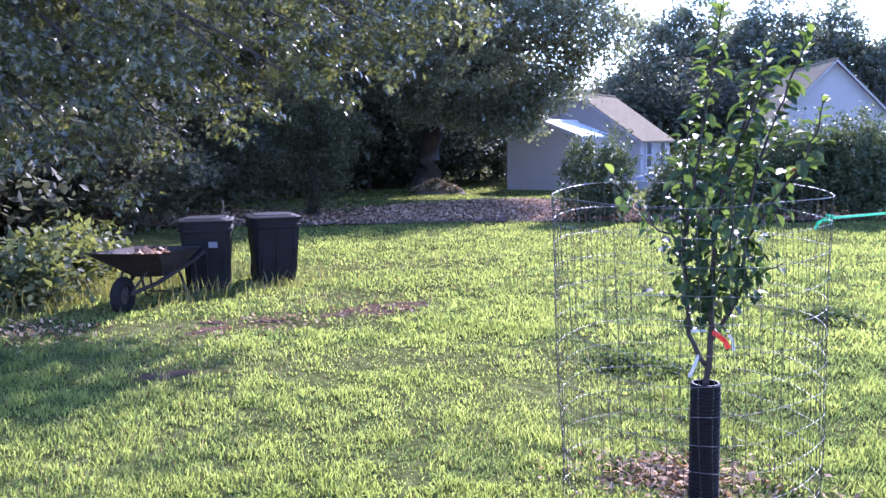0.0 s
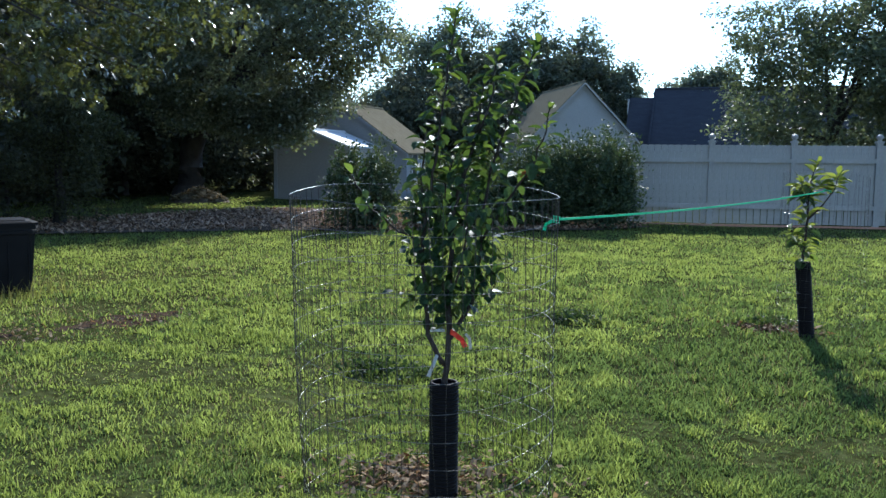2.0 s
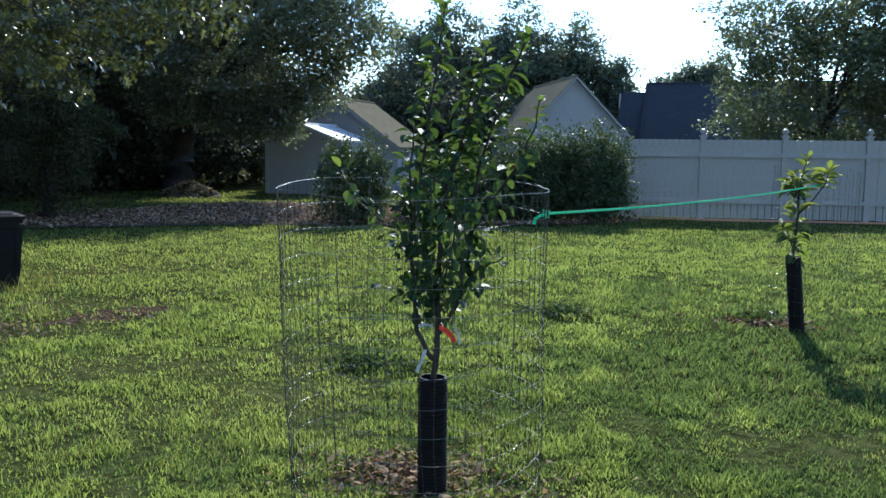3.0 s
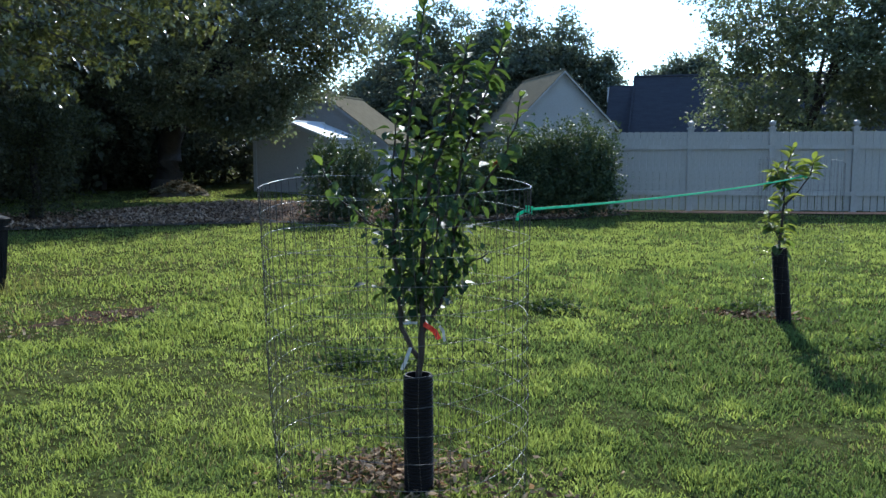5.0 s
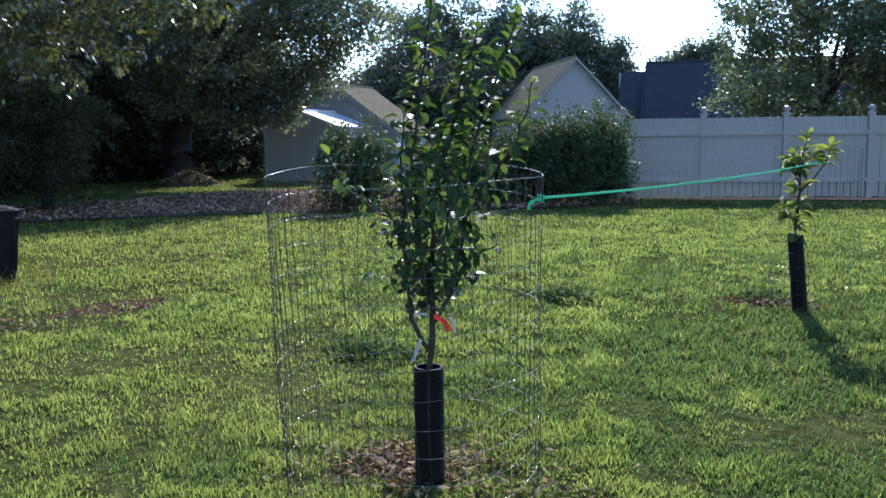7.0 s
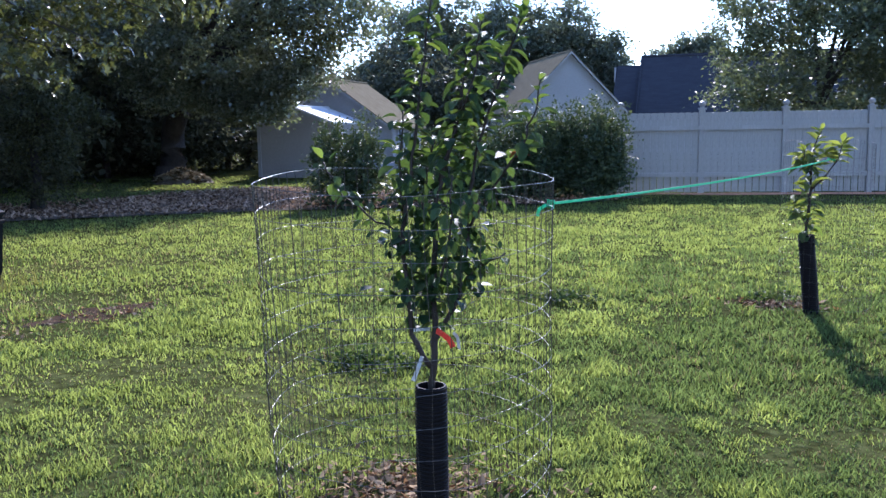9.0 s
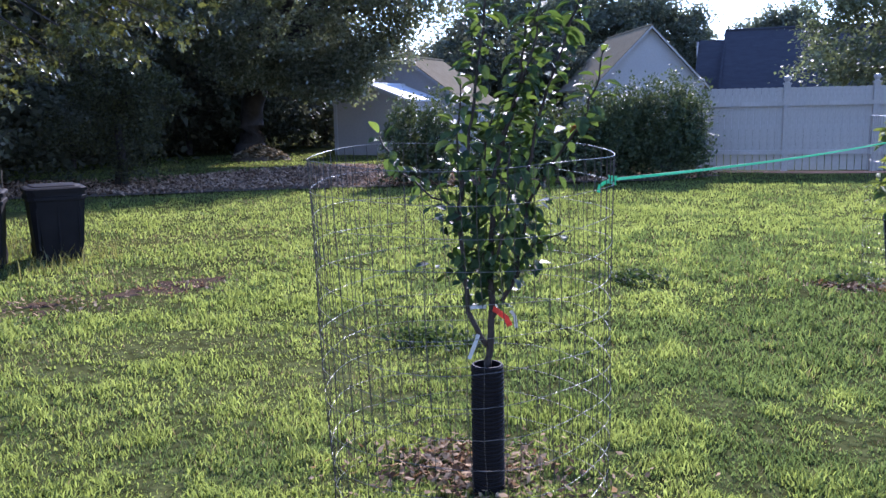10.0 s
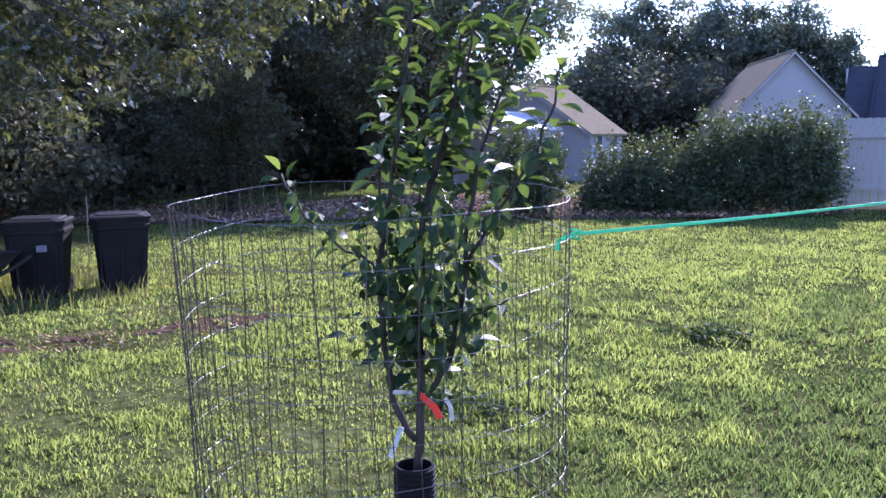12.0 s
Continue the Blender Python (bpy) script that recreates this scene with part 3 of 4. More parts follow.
shed = gable_house("garden_shed", pose(-13.80, 32.0, 0), 4.8, 3.5, 1.68, 3.40, TAN_SIDING, SHINGLE, "grey-sided shed with a tan shingle gable roof", over=0.15, trim=TAN_SIDING)
window(shed, 0, 0, 0, 0.55, 0.9, pose(2.42, 0.9, 0.70, 0, 0, 90))
window(shed, 0, 0, 0, 0.55, 0.9, pose(2.42, 2.5, 0.70, 0, 0, 90))
lean = gable_house("shed_annex", pose(-13.80, 29.0, 0), 2.8, 2.95, 1.81, 2.34, ANNEX, TIN, "low grey annex with a white metal roof before the shed", over=0.06, back_over=-0.12, trim=TAN_SIDING)
window(lean, 0, 0, 0, 0.4, 0.7, pose(1.42, 0.8, 0.8, 0, 0, 90))
window(lean, 0, 0, 0, 0.4, 0.7, pose(1.42, 2.0, 0.8, 0, 0, 90))
house = gable_house("white_house", pose(-7.10, 47.0, 0, 0, 0, 25), 5.4, 8.4, 2.57, 5.32, SIDING, SHINGLE, "white-sided house with a steep brown shingle gable", over=0.3, trim=SIDING)


def dark_house():
    t = thing("neighbour_house", pose(0.47, 55.1, -0.40) @ Matrix.Scale(1.2, 4), "neighbour's house with a steep charcoal shingle roof behind the fence", "building")
    b = Shape()
    b.box(-3.6, 12, 0, 6.5, 0, 2.3)
    part("wall", b.mesh("wall", SIDING), t)
    r = Shape()
    z0, z1 = 2.05, 5.2
    r.add([(-4.0, -0.4, z0), (12.4, -0.4, z0), (12.4, 3.2, z1), (-4.0, 3.2, z1), (12.4, 6.9, z0), (-4.0, 6.9, z0),
           (-4.0, -0.4, z0 - .12), (12.4, -0.4, z0 - .12), (12.4, 6.9, z0 - .12), (-4.0, 6.9, z0 - .12)],
          [(0, 1, 2, 3), (3, 2, 4, 5), (0, 3, 5, 9, 6), (1, 7, 8, 4, 2), (6, 7, 1, 0), (5, 4, 8, 9), (9, 8, 7, 6)])
    rf = part("roof", r.mesh("roof", DARK_SHINGLE), t)
    c = Shape()
    c.tube([(-4.05, 3.2, z1 + 0.02), (12.4, 3.2, z1 + 0.02)], 0.07, 6)
    part("ridge_cap", c.mesh("ridge_cap", DARK_SHINGLE), rf)
    for z, (a, bb) in ((0, ((-4.06, -0.4), (-4.06, 3.2))),):
        f = Shape()
        f.add([(-4.08, -0.45, z0 - .12), (-4.0, -0.45, z0 - .12), (-4.0, 3.2, z1 - .1), (-4.08, 3.2, z1 - .1), (-4.08, -0.45, z0 + .08), (-4.0, -0.45, z0 + .08), (-4.0, 3.2, z1 + .06), (-4.08, 3.2, z1 + .06)],
              [(3, 2, 1, 0), (4, 5, 6, 7), (0, 1, 5, 4), (1, 2, 6, 5), (2, 3, 7, 6), (3, 0, 4, 7)])
        part("fascia", f.mesh("fascia", DARK_SHINGLE), rf)
    wing = Shape()
    wing.box(-5.0, -3.6, 0.6, 5.5, 0, 2.2)
    part("wing_wall", wing.mesh("wing_wall", SIDING), t)
    wr = Shape()
    z1 = 4.75
    wr.add([(-5.3, 0.2, z0), (-4.0, 0.2, z0), (-4.0, 2.8, z1), (-5.3, 2.8, z1), (-4.0, 5.9, z0), (-5.3, 5.9, z0), (-5.3, 0.2, z0 - .1), (-5.3, 5.9, z0 - .1)],
           [(0, 1, 2, 3), (3, 2, 4, 5), (0, 3, 5, 7, 6)])
    part("wing_roof", wr.mesh("wing_roof", DARK_SHINGLE), t)
    ch = Shape()
    ch.box(-5.36, -5.30, 2.2, 2.9, 3.9, 4.65)
    part("gable_board", ch.mesh("gable_board", SIDING), t)


dark_house()


# ---- fence ----
def fence():
    t = thing("fence", pose(-2.17, 22.26, 0, 0, 0, 8.0), "white vinyl privacy fence with capped posts", "fence", kind="structure")
    pitch, n = 1.85, 6
    post = Shape().box(-0.065, 0.065, -0.065, 0.065, -0.05, 1.96).mesh("post", VINYL)
    cap = Shape().box(-0.085, 0.085, -0.085, 0.085, 1.96, 2.0).lathe([(0.055, 2.0), (0.045, 2.03), (0.075, 2.06), (0.082, 2.10), (0.06, 2.14), (0.001, 2.16)], 10).mesh("post_cap", VINYL)
    rail = Shape().box(0.066, pitch - 0.066, -0.05, 0.02, 0, 0.10).mesh("rail", VINYL)
    wd = (pitch - 0.14) / 11

    def board(name, w, z0, z1, ear):
        return mesh(name, [(0, 0, z0), (w, 0, z0), (w, 0, z1 - ear), (w * 0.72, 0, z1), (w * 0.28, 0, z1), (0, 0, z1 - ear),
                           (0, 0.02, z0), (w, 0.02, z0), (w, 0.02, z1 - ear), (w * 0.72, 0.02, z1), (w * 0.28, 0.02, z1), (0, 0.02, z1 - ear)],
                    [(0, 1, 2, 3, 4, 5), (11, 10, 9, 8, 7, 6)] + [(i, i + 6, (i + 1) % 6 + 6, (i + 1) % 6) for i in range(6)], VINYL)
    tall, low = board("picket", wd - 0.005, 0.46, 1.90, 0.012), board("picket", wd * 0.88, 0.06, 0.455, 0.001)
    for i in range(n + 1):
        p = part("post", post, t, m=pose(i * pitch, 0, 0))
        part("post_cap", cap, p)
        if i == n:
            break
        for z in (0.41, 1.49):
            part("rail", rail, t, m=pose(i * pitch, -0.02, z))
        for j in range(11):
            part("picket", tall, t, m=pose(i * pitch + 0.07 + j * wd, 0.002 * rng.normal(), 0))
            part("picket", low, t, m=pose(i * pitch + 0.07 + j * wd + wd * 0.06, 0.0, 0.006 * rng.normal()))
    kerb = Shape().box(0.2, n * pitch, -0.16, -0.08, -0.03, 0.045).mesh("edging", BRICK)
    part("edging", kerb, t, "low reddish brick edging")


fence()


# ---- trees and shrubs ----
def shell_points(n, c, rad, seed, inner=0.45, low=-1.0, ragged=0.22):
    """Uneven cluster centres in the outer part of an ellipsoid."""
    r = np.random.default_rng(seed)
    d = r.normal(0, 1, (n * 3, 3))
    d /= np.linalg.norm(d, axis=1, keepdims=True)
    d = d[d[:, 2] > low][:n]
    lump = 1 + ragged * (np.sin(5 * d[:, 0] + seed) * np.sin(4 * d[:, 1] + 1) + np.sin(7 * d[:, 2] + 3 * d[:, 0]))
    f = inner + (1 - inner) * r.random(len(d)) ** 0.5
    return np.asarray(c) + d * np.asarray(rad) * (f * lump)[:, None]


def limb(path, r0, r1, n=7, seed=0, wob=0.04):
    r = np.random.default_rng(seed)
    P = [Vector(p) for p in path]
    pts = []
    for i in range(len(P) - 1):
        for k in range(4):
            f = k / 4
            pts.append(P[i].lerp(P[i + 1], f) + Vector(r.normal(0, wob, 3)) * (1 if 0 < i + f else 0))
    pts.append(P[-1])
    m = len(pts)
    return Shape().tube(pts, [r0 + (r1 - r0) * i / (m - 1) for i in range(m)], n)


def tree(name, m, trunk_h, trunk_r, crown_c, crown_r, clusters, per, spread, size, seed, material, label, shape="kite", low=-1.0, droop=0.3, limbs=7, inner=0.45, group="", core=0, ragged=0.22, sprays=()):
    t = thing(name, m, label, "tree", group)
    top = Vector((crown_c[0] * 0.4, crown_c[1] * 0.4, trunk_h))
    s = limb([(0, 0, -0.1), (0.03, 0.02, trunk_h * 0.5), top], trunk_r, trunk_r * 0.6, 10, seed, trunk_r * 0.15)
    s.lathe([(trunk_r * 1.6, -0.15), (trunk_r * 1.2, 0.15), (trunk_r * 0.98, 0.5)], 10)
    part("trunk", s.mesh("trunk", BARK, True), t)
    C = shell_points(clusters, crown_c, crown_r, seed, inner, low, ragged)
    r = np.random.default_rng(seed + 50)
    for i in range(limbs):
        e = Vector(C[int(r.integers(len(C)))])
        mid = top.lerp(e, 0.5) + Vector((0, 0, 0.12 * (e - top).length))
        part("limb", limb([top, mid, e], trunk_r * 0.42, trunk_r * 0.06, 6, seed + i, 0.06).mesh("limb", BARK, True), t)
    for x0, x1, y0, y1, z0, z1, k in sprays:
        C = np.concatenate([C, np.stack([x0 + (x1 - x0) * r.random(k), y0 + (y1 - y0) * r.random(k), z0 + (z1 - z0) * r.random(k)], -1)])
    V, F = leaf_cloud(C, per, spread, size, seed, shape, droop)
    if core:
        K = shell_points(core, crown_c, np.asarray(crown_r) * 0.82, seed + 7, 0.3, low, ragged)
        V2, F2 = leaf_cloud(K, 40, spread * 1.2, size * 1.5, seed + 8, "kite", droop)
        V, F = np.concatenate([V, V2]), np.concatenate([F, F2 + len(V)])
    part("crown", fast_mesh("crown", V, F, material), t)
    return t


# oak whose low boughs hang over the bins
def boughed_oak():
    base = Vector((-13.6, 7.0, 0))
    t = tree("oak_tree", pose(*base), 3.6, 0.36, (1.6, 2.2, 7.4), (6.4, 5.8, 3.6), 140, 60, 0.34, 0.115, 11, OAK,
             "large oak with low drooping boughs over the lawn's edge", "kite", low=-0.8, droop=0.5, limbs=6, inner=0.5)
    r = np.random.default_rng(12)
    tips = [(-5.14, 8.22, 2.74), (-5.82, 8.40, 2.46), (-6.32, 8.08, 2.14), (-7.26, 8.06, 1.96), (-7.45, 6.95, 1.74), (-7.95, 6.05, 1.52), (-8.35, 5.2, 1.50), (-9.1, 4.4, 1.7), (-5.3, 8.9, 3.05), (-6.0, 9.0, 2.75),
            (-6.6, 8.7, 2.48), (-6.8, 7.7, 2.20), (-7.3, 7.4, 2.0), (-7.7, 6.5, 1.75), (-8.2, 5.8, 1.62), (-8.7, 5.0, 1.65), (-5.0, 9.3, 3.5), (-5.6, 9.6, 3.4), (-6.3, 9.5, 3.1), (-7.0, 8.9, 2.85), (-7.5, 8.1, 2.6), (-7.9, 7.2, 2.35),
            (-8.4, 6.5, 2.15), (-9.3, 5.6, 2.05), (-10.0, 4.6, 2.0), (-5.4, 10.3, 4.1), (-6.2, 10.4, 4.0), (-7.0, 10.0, 3.7), (-7.8, 9.2, 3.4), (-8.5, 8.2, 3.1), (-9.2, 7.0, 2.8), (-6.4, 11.4, 4.9)]
    for k, tip in enumerate(tips):
        e = Vector(tip) - base
        a = Vector((0.1 * e.x, 0.1 * e.y, 3.5))
        b = Vector((0.6 * e.x, 0.6 * e.y, e.z + 1.5))
        part("bough", limb([a, b, e], 0.045, 0.005, 6, 200 + k, 0.05).mesh("bough", BARK, True), t)
        f = 0.35 + 0.65 * r.random(15) ** 0.7
        P = np.array([list(a.lerp(b, q / 0.5) if q < 0.5 else b.lerp(e, (q - 0.5) / 0.5)) for q in f])
        P += r.normal(0, 1, P.shape) * np.array([0.36, 0.36, 0.15])
        V, F = leaf_cloud(P, 62, 0.105, 0.105, 220 + k, "oak", 0.45, 0.6)
        part("bough_leaves", fast_mesh("bough_leaves", V, F, OAK), t)


boughed_oak()
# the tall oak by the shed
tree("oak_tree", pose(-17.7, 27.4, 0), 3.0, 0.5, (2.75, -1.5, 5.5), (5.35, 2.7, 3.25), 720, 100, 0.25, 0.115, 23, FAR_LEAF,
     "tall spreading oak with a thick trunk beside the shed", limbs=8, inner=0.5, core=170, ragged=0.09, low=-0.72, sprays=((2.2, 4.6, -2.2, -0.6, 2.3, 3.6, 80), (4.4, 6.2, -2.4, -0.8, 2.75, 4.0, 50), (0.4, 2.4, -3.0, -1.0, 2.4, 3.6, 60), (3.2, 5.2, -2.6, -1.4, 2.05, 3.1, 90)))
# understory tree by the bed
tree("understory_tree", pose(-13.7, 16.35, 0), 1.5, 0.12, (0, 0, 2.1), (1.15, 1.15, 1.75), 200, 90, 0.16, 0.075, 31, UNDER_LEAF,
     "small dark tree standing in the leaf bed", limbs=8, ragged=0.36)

# the last two are added unseen behind the tall oak, to block low sun
WOODS = [(-19.5, 13.5, 1.0, 41), (-22.5, 19.0, 1.15, 42), (-24.0, 26.0, 1.2, 43), (-21.5, 33.0, 1.15, 44), (-26.5, 39.0, 1.3, 45), (-18.0, 6.0, 1.0, 46),
         (-16.5, 1.5, 0.95, 47), (-29.0, 31.0, 1.3, 48), (-28.0, 14.0, 1.25, 49), (-25.5, 8.0, 1.1, 51), (-32.0, 22.0, 1.4, 52), (-20.8, 36.5, 0.6, 53), (-23.5, 36.0, 0.7, 54)]
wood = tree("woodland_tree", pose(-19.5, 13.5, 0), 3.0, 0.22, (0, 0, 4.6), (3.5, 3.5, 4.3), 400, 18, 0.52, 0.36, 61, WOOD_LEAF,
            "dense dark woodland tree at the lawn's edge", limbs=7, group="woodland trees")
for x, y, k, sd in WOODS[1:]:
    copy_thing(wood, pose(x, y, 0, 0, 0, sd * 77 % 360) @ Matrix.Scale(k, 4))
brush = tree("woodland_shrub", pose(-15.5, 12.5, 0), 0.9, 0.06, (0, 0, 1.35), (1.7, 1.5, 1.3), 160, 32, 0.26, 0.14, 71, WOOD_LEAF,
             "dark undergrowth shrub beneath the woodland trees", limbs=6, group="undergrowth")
for i, (x, y, k) in enumerate([(-18.0, 16.5, 1.3), (-20.0, 21.5, 1.5), (-21.5, 29.0, 1.6), (-14.0, 7.0, 1.2), (-13.0, 4.2, 1.1), (-19.5, 36.0, 1.6), (-23, 24, 1.5), (-16.5, 9.8, 1.3), (-11.8, 2.4, 1.0), (-22.5, 33.5, 1.5), (-19.6, 31.2, 1.3), (-20.5, 55.0, 2.3), (-16.8, 55.5, 2.1), (-13.6, 56.0, 2.0)]):
    copy_thing(brush, pose(x, y, 0, 0, 0, i * 67) @ Matrix.Scale(k, 4))

for x, y, k, rz in ((-21.0, 58.0, 0.58, 30), (-16.2, 59.0, 0.64, 120), (-13.4, 60.0, 0.66, 210), (-25.5, 57.0, 0.64, 270)):
    copy_thing(wood, pose(x, y, 0, 0, 0, rz) @ Matrix.Scale(k, 4))


def far_woods(n, seed):
    r = np.random.default_rng(seed)
    y = -4 + 48 * r.random(n)
    x = -30 - 5 * r.random(n) - 2.0 * np.sin(y * 0.7)
    z = 10.0 * r.random(n) ** 0.8 * (0.85 + 0.15 * np.sin(y * 1.1))
    V, F = leaf_cloud(np.stack([x, y, z], -1), 8, 0.5, 0.5, seed, "kite", 0.3, 0.7)
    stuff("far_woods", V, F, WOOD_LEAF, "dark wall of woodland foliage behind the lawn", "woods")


far_woods(4500, 77)

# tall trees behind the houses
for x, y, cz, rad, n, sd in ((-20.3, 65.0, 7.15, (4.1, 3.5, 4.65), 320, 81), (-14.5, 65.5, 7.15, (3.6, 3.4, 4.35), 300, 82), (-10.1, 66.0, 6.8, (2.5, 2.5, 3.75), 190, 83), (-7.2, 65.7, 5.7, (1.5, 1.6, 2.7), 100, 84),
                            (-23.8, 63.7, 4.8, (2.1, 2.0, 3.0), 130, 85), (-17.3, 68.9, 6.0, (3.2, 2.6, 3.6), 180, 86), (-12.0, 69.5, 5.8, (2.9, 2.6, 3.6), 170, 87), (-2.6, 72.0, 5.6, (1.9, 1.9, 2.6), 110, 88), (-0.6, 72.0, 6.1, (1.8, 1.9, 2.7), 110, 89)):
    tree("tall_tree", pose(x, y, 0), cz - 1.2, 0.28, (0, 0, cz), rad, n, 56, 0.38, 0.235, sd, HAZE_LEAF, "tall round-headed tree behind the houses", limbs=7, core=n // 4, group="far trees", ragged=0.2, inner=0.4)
tree("garden_tree", pose(3.5, 33.8, 0), 2.2, 0.22, (-0.2, 0, 4.1), (3.8, 3.4, 3.7), 380, 80, 0.27, 0.125, 91, GARDEN_LEAF,
     "leafy garden tree rising behind the white fence", limbs=9, core=170)
tree("garden_tree", pose(7.4, 31.5, 0), 2.2, 0.22, (0, 0, 5.4), (3.4, 3.4, 4.0), 350, 70, 0.27, 0.13, 92, GARDEN_LEAF,
     "dense tall garden tree behind the fence", limbs=9, core=170)


def shrub(name, m, rad, clusters, per, spread, size, seed, label, spikes=0):
    t = thing(name, m, label, "shrub")
    C = shell_points(clusters, (0, 0, rad[2] * 0.85), rad, seed, 0.35, -0.85, 0.18)
    r = np.random.default_rng(seed)
    for i in range(6):
        e = C[int(r.integers(len(C)))]
        part("stem", limb([(0.1 * e[0], 0.1 * e[1], -0.05), (0.5 * e[0], 0.5 * e[1], 0.6 * e[2]), tuple(e)], 0.03, 0.006, 5, seed + i, 0.01).mesh("stem", BARK, True), t)
    V, F = leaf_cloud(C, per, spread, size, seed, "kite", -0.4, 0.8)
    K = shell_points(clusters // 3, (0, 0, rad[2] * 0.75), np.asarray(rad) * 0.72, seed + 3, 0.2, -0.95, 0.1)
    V2, F2 = leaf_cloud(K, 26, spread * 1.3, size * 1.7, seed + 4, "kite", -0.2, 0.9)
    V, F = np.concatenate([V, V2]), np.concatenate([F, F2 + len(V)])
    if spikes:
        a, q = r.random(spikes) * 6.283, np.sqrt(r.random(spikes)) * 0.9
        top = np.stack([rad[0] * q * np.cos(a), rad[1] * q * np.sin(a), rad[2] * 0.85 + rad[2] * 0.92 * np.sqrt(1 - q * q)], -1)
        tall = r.random(spikes) ** 1.6
        S = np.concatenate([top + np.stack([0.03 * k * np.cos(5 * a), 0.03 * k * np.sin(5 * a), k * 0.05 + k * 0.12 * tall], -1) for k in range(0, 6)], 0)
        V2, F2 = leaf_cloud(S, 9, 0.05, size * 0.9, seed + 5, "kite", -0.7, 1.0)
        V, F = np.concatenate([V, V2]), np.concatenate([F, F2 + len(V)])
    part("foliage", fast_mesh("foliage", V, F, SHRUB), t)
    return t


shrub("garden_shrub", pose(-7.3, 18.0, 0), (0.84, 0.78, 0.70), 125, 34, 0.10, 0.075, 101, "rounded evergreen shrub with upright shoots in the leaf bed", 60)
for i, (x, y, rx, rz) in enumerate([(-2.62, 20.5, 0.85, 0.88), (-3.75, 20.3, 0.95, 0.86), (-4.9, 19.8, 0.95, 0.54), (-6.0, 19.7, 0.8, 0.44)]):
    shrub("hedge_shrub", pose(x, y, 0), (rx, 0.85, rz), 240, 36, 0.12, 0.075, 111 + i, "tall dense hedge shrub with upright shoots", 75)
for i, (x, y, k) in enumerate([(-8.5, 5.7, 0.42), (-8.9, 5.0, 0.46), (-9.0, 6.4, 0.42), (-8.6, 4.4, 0.40), (-9.6, 7.2, 0.46)]):
    w = shrub("weed_clump", pose(x, y, 0), (0.62, 0.6, k), 75, 14, 0.10, 0.075, 121 + i, "thicket of leafy pale green weeds at the wood's edge", 0)
    for o in w.children:
        if o.name.startswith("foliage"):
            o.data.materials[0] = WEED


def tall_grass(n, seed, line, off, low, high):
    r = np.random.default_rng(seed)
    k = r.integers(0, len(line) - 1, n)
    f = r.random(n)
    P = np.array(line)
    x = P[k, 0] + (P[k + 1, 0] - P[k, 0]) * f + r.normal(off, 0.3 if off else 0.13, n)
    y = P[k, 1] + (P[k + 1, 1] - P[k, 1]) * f + r.normal(0, 0.3 if off else 0.13, n)
    h, w, th, ph = low + high * r.random(n) ** 2, 0.0028 + 0.003 * r.random(n), r.random(n) * 6.283, r.random(n) * 6.283
    b = h * (0.1 + 0.4 * r.random(n))
    a, c = np.cos(th), np.sin(th)
    z = gz(x, y) - 0.01
    V = np.stack([np.stack([x - a * w, y - c * w, z], -1), np.stack([x + a * w, y + c * w, z], -1),
                  np.stack([x + a * w * .7 + b * .35 * np.cos(ph), y + c * w * .7 + b * .35 * np.sin(ph), z + h * .6], -1),
                  np.stack([x - a * w * .7 + b * .35 * np.cos(ph), y - c * w * .7 + b * .35 * np.sin(ph), z + h * .6], -1),
                  np.stack([x + b * np.cos(ph), y + b * np.sin(ph), z + h], -1)], 1)
    o = np.arange(n)[:, None] * 5
    return V.reshape(-1, 3), np.concatenate([o + np.array([[0, 1, 2]]), o + np.array([[0, 2, 3]]), o + np.array([[3, 2, 4]])], 0)


V, F = tall_grass(1900, 131, [(-8.0, 3.4), (-8.0, 5.6), (-8.1, 7.0), (-8.0, 8.2)], -0.25, 0.10, 0.26)
stuff("tall_grass", V, F, TALL, "unmown dry grass along the wood's edge and round the bins", "grass")

V, F = tall_grass(520, 132, [(-7.3, 5.5), (-7.1, 6.5), (-6.95, 7.0), (-6.75, 7.55), (-6.75, 8.3)], 0, 0.06, 0.20)
stuff("tall_grass", V, F, TALL, "unmown straw-tipped grass at the foot of the bins", "grass")

# heap of brush by the tall oak
hp = Shape()
hn = 18
prof = [(1.25, -0.05), (1.05, 0.12), (0.7, 0.32), (0.35, 0.46), (0.02, 0.5)]
hp.lathe(prof, hn)
hp.V = [(x * 0.8 + 0.08 * math.sin(5 * y), y * 0.7, z * 0.7 + 0.05 * math.sin(7 * x + 3 * y)) for x, y, z in hp.V]
heap = tagged(new("compost_mound", hp.mesh("compost_mound", SOIL, True)), "low heap of dead brush and cuttings under the oak", "brush heap")
heap.location = (-16.4, 26.0, 0.0)
V, F = chips(900, lambda r, n: (lambda a, q: (-16.4 + 0.9 * q * np.cos(a), 26.0 + 0.7 * q * np.sin(a), 0.36 * (1 - q) + 0.02))(r.random(n) * 6.283, np.sqrt(r.random(n))), 0.22, 141, lift=0.1)
stuff("dead_twigs", V, F, STRAW, "dead leaves and cuttings strewn over the heap", "brush")


